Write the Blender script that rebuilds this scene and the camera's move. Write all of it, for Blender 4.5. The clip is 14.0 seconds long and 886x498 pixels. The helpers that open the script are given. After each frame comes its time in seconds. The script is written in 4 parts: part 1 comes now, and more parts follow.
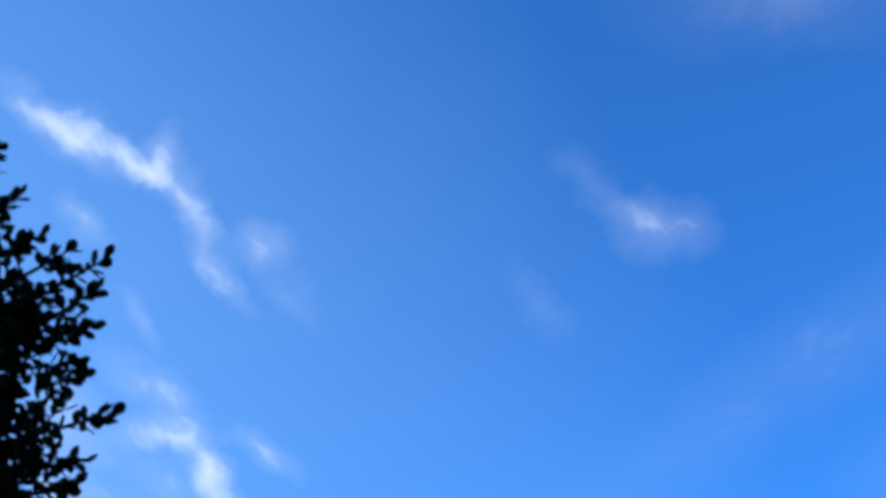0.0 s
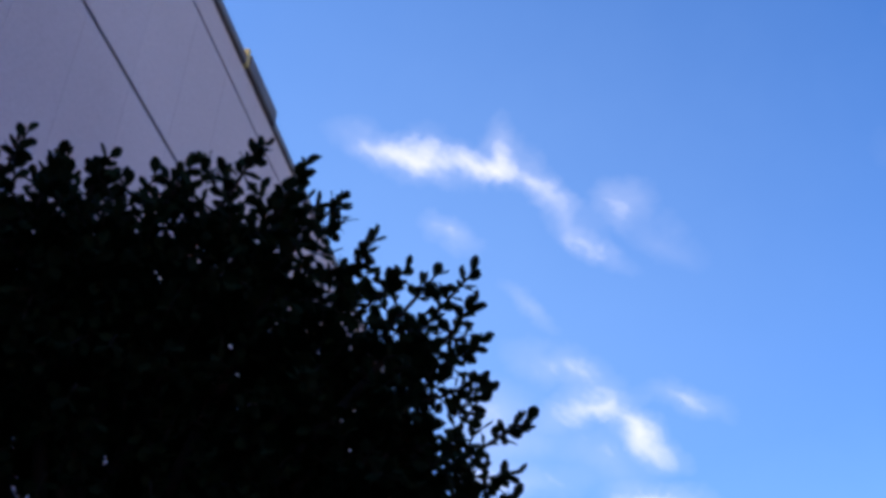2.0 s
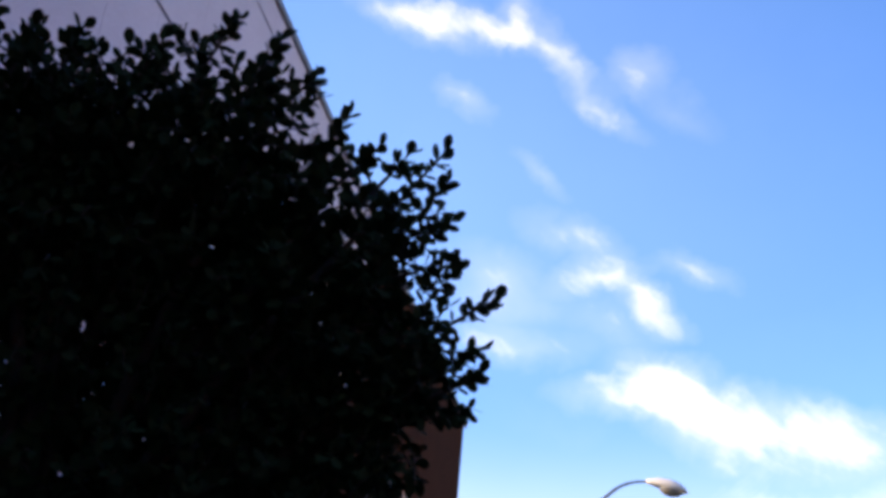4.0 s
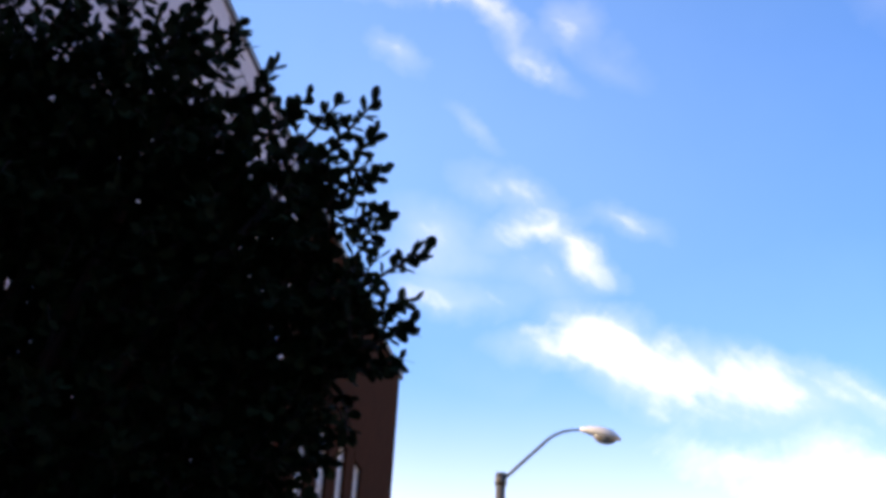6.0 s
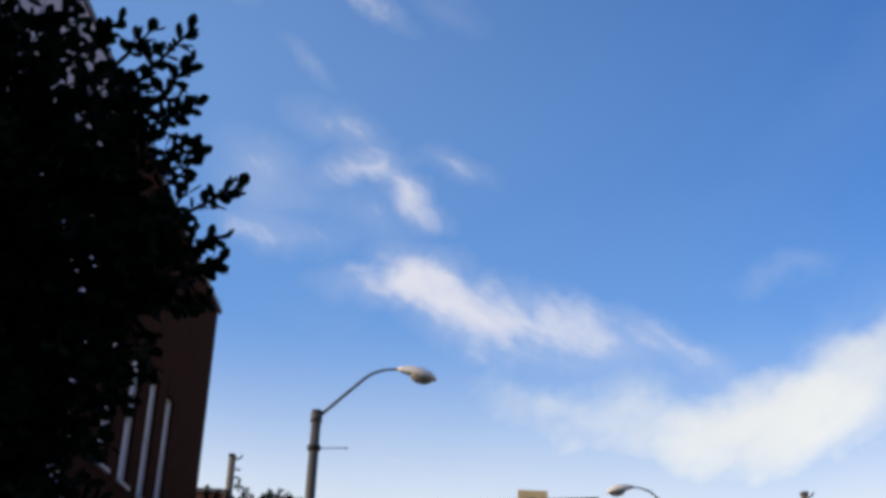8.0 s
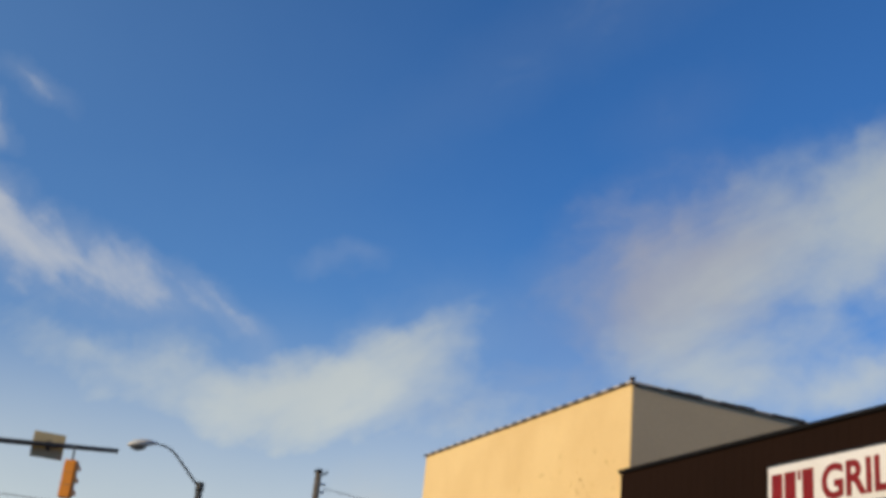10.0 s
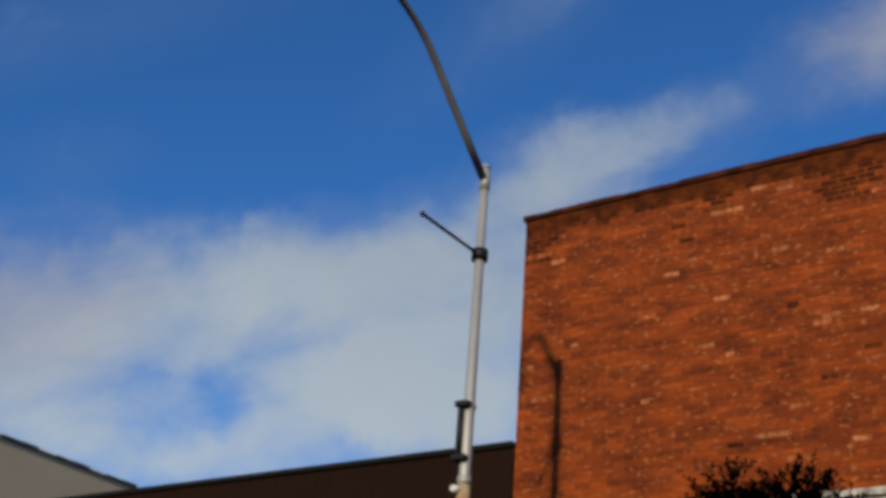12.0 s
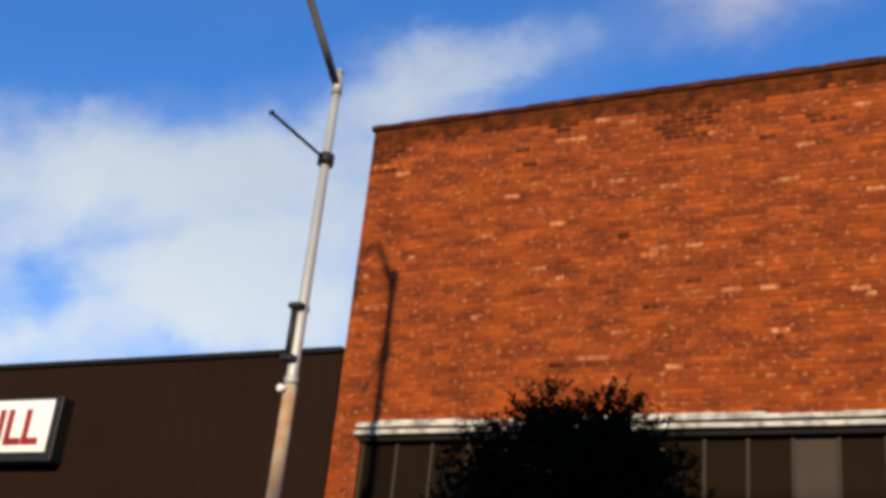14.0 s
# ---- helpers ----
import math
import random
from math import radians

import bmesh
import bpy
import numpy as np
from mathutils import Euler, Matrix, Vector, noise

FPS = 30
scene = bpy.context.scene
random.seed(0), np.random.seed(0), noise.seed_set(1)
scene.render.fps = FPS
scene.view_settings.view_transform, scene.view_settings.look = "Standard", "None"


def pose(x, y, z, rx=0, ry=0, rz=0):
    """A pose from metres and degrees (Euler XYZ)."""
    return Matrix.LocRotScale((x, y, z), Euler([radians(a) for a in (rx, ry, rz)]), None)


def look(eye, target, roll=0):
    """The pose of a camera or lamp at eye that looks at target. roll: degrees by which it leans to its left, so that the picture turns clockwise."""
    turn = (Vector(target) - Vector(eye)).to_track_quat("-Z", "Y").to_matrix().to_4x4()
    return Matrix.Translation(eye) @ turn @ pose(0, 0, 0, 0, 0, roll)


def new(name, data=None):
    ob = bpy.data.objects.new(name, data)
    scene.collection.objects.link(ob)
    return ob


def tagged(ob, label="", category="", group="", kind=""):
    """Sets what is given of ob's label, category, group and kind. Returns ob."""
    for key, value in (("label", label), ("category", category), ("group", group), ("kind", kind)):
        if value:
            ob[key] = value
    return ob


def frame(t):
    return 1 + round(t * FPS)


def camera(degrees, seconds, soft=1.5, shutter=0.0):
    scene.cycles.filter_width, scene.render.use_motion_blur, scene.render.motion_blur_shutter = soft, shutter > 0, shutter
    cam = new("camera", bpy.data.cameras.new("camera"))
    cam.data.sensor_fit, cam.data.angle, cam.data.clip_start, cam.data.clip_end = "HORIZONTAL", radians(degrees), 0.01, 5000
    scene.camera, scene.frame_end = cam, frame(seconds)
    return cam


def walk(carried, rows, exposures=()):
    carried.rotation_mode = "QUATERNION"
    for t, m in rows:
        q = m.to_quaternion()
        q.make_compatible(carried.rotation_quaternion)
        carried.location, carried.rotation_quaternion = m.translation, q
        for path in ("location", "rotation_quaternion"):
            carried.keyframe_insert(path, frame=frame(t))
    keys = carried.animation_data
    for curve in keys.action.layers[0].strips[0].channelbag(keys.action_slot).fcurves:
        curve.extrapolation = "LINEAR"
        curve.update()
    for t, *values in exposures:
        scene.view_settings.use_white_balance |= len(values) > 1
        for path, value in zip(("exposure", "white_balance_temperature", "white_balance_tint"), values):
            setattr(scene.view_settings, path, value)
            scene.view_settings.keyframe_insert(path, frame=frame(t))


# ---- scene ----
cam = camera(41.0, 14.0, soft=4.1)
PATH = [
    (0, pose(-0.203, -0.184, 1.339, 127.68, -8.18, -15.09)),
    (0.2, pose(-0.207, -0.152, 1.363, 127.36, -9.61, -12.53)),
    (0.5, pose(-0.205, -0.088, 1.404, 125.95, -8.21, -5.01)),
    (0.7, pose(-0.203, -0.069, 1.415, 125.89, -8.00, -1.44)),
    (1, pose(-0.207, -0.041, 1.435, 126.12, -6.20, 3.81)),
    (1.5, pose(-0.237, 0.055, 1.523, 126.11, -4.25, 8.74)),
    (2, pose(-0.209, 0.043, 1.533, 123.03, -3.68, 9.56)),
    (2.5, pose(-0.104, 0.033, 1.558, 119.54, -4.39, 10.51)),
    (3, pose(-0.043, 0.000, 1.564, 117.90, -4.65, 10.64)),
    (3.2, pose(-0.039, -0.003, 1.566, 117.58, -4.85, 10.37)),
    (5.5, pose(-0.016, 0.026, 1.579, 114.98, -3.86, 7.82)),
    (6, pose(-0.008, 0.007, 1.562, 114.51, -3.16, 6.81)),
    (6.5, pose(0.008, 0.011, 1.562, 114.30, -2.79, 5.18)),
    (7, pose(0.057, 0.053, 1.582, 114.48, -2.43, 2.90)),
    (7.2, pose(0.067, 0.060, 1.590, 114.43, -2.76, 1.84)),
    (9.3, pose(0.008, 0.008, 1.608, 107.54, -2.44, -11.53)),
    (9.5, pose(0.009, 0.010, 1.610, 108.10, -3.27, -14.09)),
    (10, pose(0.007, 0.005, 1.606, 111.81, -5.44, -25.46)),
    (10.2, pose(0.016, 0.005, 1.612, 113.30, -6.00, -32.28)),
    (10.5, pose(0.037, 0.015, 1.628, 114.76, -3.25, -41.64)),
    (10.7, pose(0.046, 0.011, 1.637, 116.01, -2.77, -47.94)),
    (11, pose(0.051, -0.012, 1.648, 116.90, -2.98, -53.71)),
    (11.5, pose(0.032, 0.011, 1.628, 117.68, -3.99, -57.19)),
    (12, pose(-0.002, 0.005, 1.605, 117.47, -4.36, -57.41)),
    (12.5, pose(-0.022, -0.008, 1.580, 117.18, -4.84, -56.86)),
    (13, pose(-0.038, -0.005, 1.567, 117.13, -4.88, -57.64)),
    (13.5, pose(-0.056, -0.015, 1.550, 116.65, -5.09, -61.05)),
    (14, pose(-0.060, -0.017, 1.544, 113.95, -5.59, -66.53)),
]
walk(cam, PATH, exposures=[
    (0.0, 0.82, 5550, 7), (0.5, 1.1, 6150, 10), (1.0, 1.2, 6450, 15), (1.5, 1.15, 6450, 15), (2.0, 1.12, 6600, 18), (2.5, 1.62, 7350, 23), (3.0, 1.52, 7150, 22),
    (6.0, 1.45, 7400, 19), (7.0, 1.02, 7200, 17), (9.3, 0.05, 6750, 7), (10.0, -0.14, 6600, 6), (10.5, -0.38, 6300, 5), (11.0, -0.36, 6250, 5), (12.0, -0.25, 6300, 6),
    (13.4, -0.16, 6400, 8), (14.0, 0.46, 6550, 9)])

# ---- world, sun ----
SUN_AZ, SUN_EL = -101.5, 19.9


def heading(az, el):
    a, e = radians(az), radians(el)
    return Vector((math.sin(a) * math.cos(e), math.cos(a) * math.cos(e), math.sin(e)))


# clouds: azimuth, elevation, half length, half height, tilt (degrees), density
CLOUDS = [
    # the torn streak high over the street
    (-13.7, 37.3, 3.8, 1.5, 2, 0.62), (-15.8, 37.2, 2.4, 1.0, -5, 0.35), (-13.6, 38.2, 1.4, 1.1, 50, 0.35), (-10.2, 37.3, 2.2, 0.9, -4, 0.4),
    (-9.0, 38.0, 1.0, 1.9, 8, 0.5), (-6.9, 36.9, 3.0, 1.3, -34, 0.6), (-4.6, 35.1, 3.0, 1.2, -42, 0.42), (-2.8, 33.6, 2.4, 0.9, -35, 0.3),
    (-1.5, 35.9, 1.7, 1.5, -20, 0.45), (0.9, 33.9, 2.8, 1.1, -38, 0.2), (-11.3, 33.8, 1.8, 1.1, -32, 0.45), (-17.6, 38.0, 2.0, 1.1, 0, 0.3),
    (-6.9, 30.5, 2.0, 0.7, -45, 0.34),
    # small wisps above the bank
    (-3.5, 25.5, 2.6, 1.1, 6, 0.66), (-0.9, 24.1, 2.8, 1.1, -36, 0.68), (1.3, 25.9, 2.8, 1.0, -16, 0.42), (-8.4, 25.4, 3.4, 2.0, -20, 0.4),
    (-8.3, 23.6, 2.8, 2.4, 10, 0.36), (-7.2, 22.0, 3.8, 1.2, -2, 0.42), (-4.6, 27.2, 3.4, 1.4, -25, 0.42), (-3.0, 23.2, 4.0, 1.6, -20, 0.3),
    # the bright bank
    (-2.8, 19.9, 3.2, 1.3, -3, 0.6), (-0.4, 20.4, 3.2, 1.8, -22, 0.8), (1.6, 19.3, 3.8, 2.6, -22, 0.85), (5.0, 18.5, 4.6, 2.5, -8, 0.8),
    (9.0, 17.7, 4.2, 2.1, -14, 0.66), (12.6, 17.6, 3.4, 1.1, -24, 0.5), (15.0, 15.9, 3.0, 1.2, -32, 0.25),
    # thin puffs further round
    (21.5, 39.6, 3.0, 2.0, -8, 0.42), (19.3, 40.6, 2.4, 1.2, -15, 0.2), (17.1, 42.0, 2.4, 1.1, -20, 0.16), (15.2, 35.5, 3.0, 1.2, -45, 0.14),
    (17.4, 20.6, 1.8, 1.0, 20, 0.3), (19.5, 20.9, 1.6, 1.0, -5, 0.3),
]
BANKS = [
    (13.5, 11.5, 10.0, 4.2, 14, 0.8), (18.5, 14.2, 7.5, 3.2, 22, 0.66), (22.0, 17.0, 5.0, 2.6, 26, 0.32), (-1.0, 11.5, 12.0, 4.0, 8, 0.5), (-5.0, 17.0, 6.0, 3.0, -10, 0.2),
    (7.0, 14.6, 9.0, 2.8, -8, 0.5), (36.0, 18.5, 6.0, 4.6, 42, 0.36), (42.5, 23.0, 8.0, 5.2, 22, 0.85), (50.0, 24.8, 7.5, 5.0, 12, 0.85),
    (57.0, 26.0, 7.5, 6.0, 5, 0.9), (52.0, 18.8, 8.5, 4.0, 6, 0.95), (43.0, 16.0, 8.0, 3.6, 4, 0.9), (36.0, 16.6, 6.0, 3.4, 4, 0.5), (58.0, 20.5, 8.0, 5.0, 5, 0.9), (51.5, 21.0, 6.0, 3.6, 15, 0.6), (44.0, 21.0, 6.0, 3.0, 20, 0.3), (10.0, 14.6, 10.0, 3.4, 0, 0.3),
    (61.0, 31.0, 6.0, 4.2, 24, 0.7), (65.5, 32.2, 7.0, 3.4, 16, 0.45), (69.0, 34.0, 5.0, 2.0, 12, 0.25), (66.0, 26.0, 9.0, 5.0, 5, 0.7),
    (32.0, 34.0, 18.0, 3.0, 32, 0.16), (62.0, 41.0, 14.0, 3.0, 35, 0.18),
    (24.0, 14.5, 7.5, 4.2, 20, 0.42), (24.5, 18.0, 7.5, 3.6, 22, 0.24), (27.5, 12.6, 7.0, 3.6, 10, 0.5),
    # blue holes
    (47.3, 22.3, 2.6, 1.7, -52, -0.2), (44.7, 18.9, 2.4, 1.5, -48, -0.25), (47.0, 24.4, 1.8, 1.6, 60, -0.12),
]
GREYS = [(34.0, 20.5, 9.5, 6.0, 38, 1.0), (38.5, 23.0, 6.0, 3.0, 30, 0.4), (25.0, 13.5, 8.0, 3.0, 10, 0.4), (21.6, 9.3, 4.0, 2.4, 0, 0.8), (80.0, 36.8, 8.0, 3.6, 15, 0.85), (30.0, 50.0, 9.0, 3.0, 0, 0.2), (35.0, 28.6, 5.0, 2.4, 30, 0.14)]
VEILS = [(-14.0, 28.0, 36.0, 26.0, -20, 0.24), (18.0, 15.0, 24.0, 10.0, 0, 0.13)]


def build_world():
    world = bpy.data.worlds.new("sky")
    scene.world = world
    world.use_nodes = True
    nodes, links = world.node_tree.nodes, world.node_tree.links
    nodes.clear()

    def node(kind, **values):
        n = nodes.new(kind)
        for key, value in values.items():
            n.inputs[key].default_value = value
        return n

    def math_node(operation, a, b=None, clamp=False):
        n = nodes.new("ShaderNodeMath")
        n.operation, n.use_clamp = operation, clamp
        for i, v in enumerate((a, b)):
            if v is None:
                continue
            if isinstance(v, (int, float)):
                n.inputs[i].default_value = v
            else:
                links.new(v, n.inputs[i])
        return n.outputs[0]

    coords = nodes.new("ShaderNodeTexCoord")
    way = coords.outputs["Generated"]
    # a slow and a fine warp tear the edges of the clouds
    warped = way
    for scale, detail, amount in ((6.0, 4.0, 0.045), (22.0, 9.0, 0.042)):
        wisps = node("ShaderNodeTexNoise", Scale=scale, Detail=detail, Roughness=0.6)
        links.new(way, wisps.inputs["Vector"])
        shift = nodes.new("ShaderNodeVectorMath")
        shift.operation = "MULTIPLY_ADD"
        links.new(wisps.outputs["Color"], shift.inputs[0])
        shift.inputs[1].default_value = (amount,) * 3
        shift.inputs[2].default_value = (-0.5 * amount,) * 3
        moved = nodes.new("ShaderNodeVectorMath")
        moved.operation = "ADD"
        links.new(warped, moved.inputs[0])
        links.new(shift.outputs[0], moved.inputs[1])
        warped = moved.outputs[0]

    def gather(patches):
        total = None
        for az, el, long, high, tilt, weight in patches:
            c = heading(az, el)
            right = Vector((c.y, -c.x, 0)).normalized()
            up = right.cross(c)
            t = radians(tilt)
            r2 = right * math.cos(t) + up * math.sin(t)
            u2 = up * math.cos(t) - right * math.sin(t)
            m = Matrix((r2, c, u2)).transposed()
            place = nodes.new("ShaderNodeMapping")
            place.vector_type = "TEXTURE"
            place.inputs["Location"].default_value = c
            place.inputs["Rotation"].default_value = m.to_euler()
            place.inputs["Scale"].default_value = (math.tan(radians(long)), 1.0, math.tan(radians(high)))
            links.new(warped, place.inputs["Vector"])
            ball = nodes.new("ShaderNodeTexGradient")
            ball.gradient_type = "SPHERICAL"
            links.new(place.outputs[0], ball.inputs["Vector"])
            soft = math_node("MULTIPLY", ball.outputs["Fac"], weight * 1.35)
            total = soft if total is None else math_node("ADD", total, soft)
        return total

    def ragged(total, scale, stretch, tilt, rough, bite, floor, gain, most):
        """Coverage from a sum of patches, torn by drawn-out noise."""
        drawn = nodes.new("ShaderNodeMapping")
        drawn.inputs["Rotation"].default_value = (0, radians(tilt), 0)
        drawn.inputs["Scale"].default_value = (1.0, 1.0, 1.0)
        links.new(way, drawn.inputs["Vector"])
        thin = nodes.new("ShaderNodeMapping")
        thin.inputs["Scale"].default_value = (1.0, 1.0, stretch)
        links.new(drawn.outputs[0], thin.inputs["Vector"])
        n = node("ShaderNodeTexNoise", Scale=scale, Detail=9.0, Roughness=rough, Distortion=0.35)
        links.new(thin.outputs[0], n.inputs["Vector"])
        torn = math_node("MULTIPLY_ADD", n.outputs["Fac"], bite)
        torn.node.inputs[2].default_value = -0.5 * bite
        # noise bites only where there is cloud to bite
        inner = math_node("MINIMUM", math_node("MULTIPLY", total, 3.0), 1.0)
        both = math_node("ADD", total, math_node("MULTIPLY", torn, inner))
        ramp = nodes.new("ShaderNodeMapRange")
        ramp.interpolation_type = "SMOOTHSTEP"
        ramp.inputs["From Min"].default_value, ramp.inputs["From Max"].default_value = floor, floor + gain
        ramp.inputs["To Max"].default_value = most
        links.new(both, ramp.inputs["Value"])
        # a thin even film lies round the torn part
        film = math_node("MINIMUM", math_node("MULTIPLY", math_node("MAXIMUM", total, 0.0), 0.24), 0.26)
        return math_node("MAXIMUM", ramp.outputs[0], film)

    high = ragged(gather(CLOUDS), 11.0, 2.6, -32.0, 0.62, 1.9, 0.10, 1.55, 0.74)
    low = ragged(gather(BANKS), 6.0, 1.9, 26.0, 0.6, 1.7, 0.0, 1.5, 0.84)
    grey = ragged(gather(GREYS), 7.5, 1.7, 30.0, 0.6, 1.6, 0.0, 1.5, 0.75)
    veil = math_node("MINIMUM", gather(VEILS), 0.3)
    # a pale haze towards the horizon
    rise = nodes.new("ShaderNodeSeparateXYZ")
    links.new(way, rise.inputs[0])
    haze = nodes.new("ShaderNodeMapRange")
    haze.interpolation_type = "SMOOTHSTEP"
    for key, value in (("From Min", 0.335), ("From Max", 0.09), ("To Min", 0.0), ("To Max", 0.8)):
        haze.inputs[key].default_value = value
    links.new(rise.outputs["Z"], haze.inputs["Value"])
    low = math_node("MAXIMUM", low, haze.outputs[0])

    sky = nodes.new("ShaderNodeTexSky")
    sky.sky_type, sky.sun_disc = "NISHITA", False
    sky.sun_elevation, sky.sun_rotation = radians(SUN_EL), radians(SUN_AZ)
    sky.air_density, sky.dust_density, sky.ozone_density = 1.0, 0.4, 3.0
    tint = nodes.new("ShaderNodeMix")
    tint.data_type, tint.blend_type = "RGBA", "MULTIPLY"
    tint.inputs["Factor"].default_value = 1.0
    links.new(sky.outputs[0], tint.inputs[6])
    tint.inputs[7].default_value = SKY_TINT
    thinly = nodes.new("ShaderNodeMix")
    thinly.data_type = "RGBA"
    links.new(veil, thinly.inputs["Factor"])
    links.new(tint.outputs[2], thinly.inputs[6])
    thinly.inputs[7].default_value = VEIL_COLOUR
    # banks are whiter where they lie low and dense, greyer above
    patchy = node("ShaderNodeTexNoise", Scale=3.2, Detail=5.0, Roughness=0.55)
    links.new(way, patchy.inputs["Vector"])
    light = math_node("MULTIPLY_ADD", rise.outputs["Z"], -3.2, True)
    links.new(math_node("ADD", patchy.outputs["Fac"], 0.95), light.node.inputs[2])
    tone = nodes.new("ShaderNodeMix")
    tone.data_type = "RGBA"
    links.new(light, tone.inputs["Factor"])
    tone.inputs[6].default_value, tone.inputs[7].default_value = BANK_GREY, BANK_COLOUR
    mix_grey = nodes.new("ShaderNodeMix")
    mix_grey.data_type = "RGBA"
    links.new(grey, mix_grey.inputs["Factor"])
    links.new(thinly.outputs[2], mix_grey.inputs[6])
    mix_grey.inputs[7].default_value = GREY_COLOUR
    mix_low = nodes.new("ShaderNodeMix")
    mix_low.data_type = "RGBA"
    links.new(low, mix_low.inputs["Factor"])
    links.new(mix_grey.outputs[2], mix_low.inputs[6])
    links.new(tone.outputs[2], mix_low.inputs[7])
    mix_high = nodes.new("ShaderNodeMix")
    mix_high.data_type = "RGBA"
    links.new(high, mix_high.inputs["Factor"])
    links.new(mix_low.outputs[2], mix_high.inputs[6])
    mix_high.inputs[7].default_value = CLOUD_COLOUR
    back = node("ShaderNodeBackground", Strength=SKY_STRENGTH)
    links.new(mix_high.outputs[2], back.inputs["Color"])
    out = nodes.new("ShaderNodeOutputWorld")
    links.new(back.outputs[0], out.inputs["Surface"])


SKY_STRENGTH = 0.1
SKY_TINT = (0.47, 0.95, 1.52, 1)
BANK_COLOUR = (7.2, 7.4, 7.0, 1)
BANK_GREY = (4.8, 5.2, 5.5, 1)
GREY_COLOUR = (4.3, 4.2, 4.7, 1)
VEIL_COLOUR = (2.4, 4.1, 6.6, 1)
CLOUD_COLOUR = (6.4, 6.4, 6.7, 1)
build_world()

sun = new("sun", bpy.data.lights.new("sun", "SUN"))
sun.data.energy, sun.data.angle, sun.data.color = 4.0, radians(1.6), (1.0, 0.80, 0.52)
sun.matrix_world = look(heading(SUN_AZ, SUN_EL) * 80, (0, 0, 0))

# ---- materials ----
def material(name, colour, second=None, rough=0.8, metal=0.0, scale=3.0, fine=60.0, amount=0.5, bump=0.15, gloss=0.3, per="", spread=0.0, emit=0.0, fleck=None, flecks=0.595, courses=False):
    """A surface of two colours mixed by broad stains, with fine grain, relief and, by piece, a spread of value."""
    m = bpy.data.materials.new(name)
    m.use_nodes = True
    nodes, links = m.node_tree.nodes, m.node_tree.links
    shade = nodes["Principled BSDF"]
    where = nodes.new("ShaderNodeNewGeometry").outputs["Position"]
    broad = nodes.new("ShaderNodeTexNoise")
    broad.inputs["Scale"].default_value, broad.inputs["Detail"].default_value = scale, 5
    links.new(where, broad.inputs["Vector"])
    if courses:
        along = nodes.new("ShaderNodeMapping")
        along.inputs["Scale"].default_value = (1.0, 1.1, 3.0)
        links.new(where, along.inputs["Vector"])
        links.new(along.outputs[0], broad.inputs["Vector"])
    grain = nodes.new("ShaderNodeTexNoise")
    grain.inputs["Scale"].default_value, grain.inputs["Detail"].default_value = fine, 3
    links.new(where, grain.inputs["Vector"])
    ramp = nodes.new("ShaderNodeMapRange")
    ramp.inputs["From Min"].default_value, ramp.inputs["From Max"].default_value = 0.38, 0.66
    links.new(broad.outputs["Fac"], ramp.inputs["Value"])
    part_of = nodes.new("ShaderNodeMath")
    part_of.operation = "MULTIPLY"
    part_of.inputs[1].default_value = amount
    links.new(ramp.outputs[0], part_of.inputs[0])
    mix = nodes.new("ShaderNodeMix")
    mix.data_type = "RGBA"
    links.new(part_of.outputs[0], mix.inputs["Factor"])
    mix.inputs[6].default_value = (*colour, 1)
    mix.inputs[7].default_value = (*(second or [c * 0.7 for c in colour]), 1)
    value = nodes.new("ShaderNodeMapRange")
    value.inputs["To Min"].default_value, value.inputs["To Max"].default_value = 0.82, 1.18
    links.new(grain.outputs["Fac"], value.inputs["Value"])
    hue = nodes.new("ShaderNodeHueSaturation")
    links.new(mix.outputs[2], hue.inputs["Color"])
    last = value.outputs[0]
    if per:
        if per == "object":
            chance = nodes.new("ShaderNodeObjectInfo").outputs["Random"]
        else:
            chance = nodes.new("ShaderNodeNewGeometry").outputs["Random Per Island"]
        vary = nodes.new("ShaderNodeMapRange")
        vary.inputs["To Min"].default_value, vary.inputs["To Max"].default_value = 1 - spread, 1 + spread
        links.new(chance, vary.inputs["Value"])
        both = nodes.new("ShaderNodeMath")
        both.operation = "MULTIPLY"
        links.new(last, both.inputs[0])
        links.new(vary.outputs[0], both.inputs[1])
        last = both.outputs[0]
    links.new(last, hue.inputs["Value"])
    links.new(hue.outputs[0], shade.inputs["Base Color"])
    shade.inputs["Roughness"].default_value, shade.inputs["Metallic"].default_value = rough, metal
    shade.inputs["Specular IOR Level"].default_value = gloss
    if bump:
        relief = nodes.new("ShaderNodeBump")
        relief.inputs["Strength"].default_value, relief.inputs["Distance"].default_value = bump, 0.01
        links.new(grain.outputs["Fac"], relief.inputs["Height"])
        links.new(relief.outputs[0], shade.inputs["Normal"])
    if fleck:
        chips = nodes.new("ShaderNodeTexNoise")
        chips.inputs["Scale"].default_value, chips.inputs["Detail"].default_value = 13.0, 3
        flat = nodes.new("ShaderNodeMapping")
        flat.inputs["Scale"].default_value = (1.0, 0.9, 1.7)
        links.new(where, flat.inputs["Vector"])
        links.new(flat.outputs[0], chips.inputs["Vector"])
        cut = nodes.new("ShaderNodeMapRange")
        cut.inputs["From Min"].default_value, cut.inputs["From Max"].default_value = flecks, flecks + 0.1
        cut.inputs["To Max"].default_value = 0.65
        links.new(chips.outputs["Fac"], cut.inputs["Value"])
        worn = nodes.new("ShaderNodeMix")
        worn.data_type = "RGBA"
        links.new(cut.outputs[0], worn.inputs["Factor"])
        links.new(hue.outputs[0], worn.inputs[6])
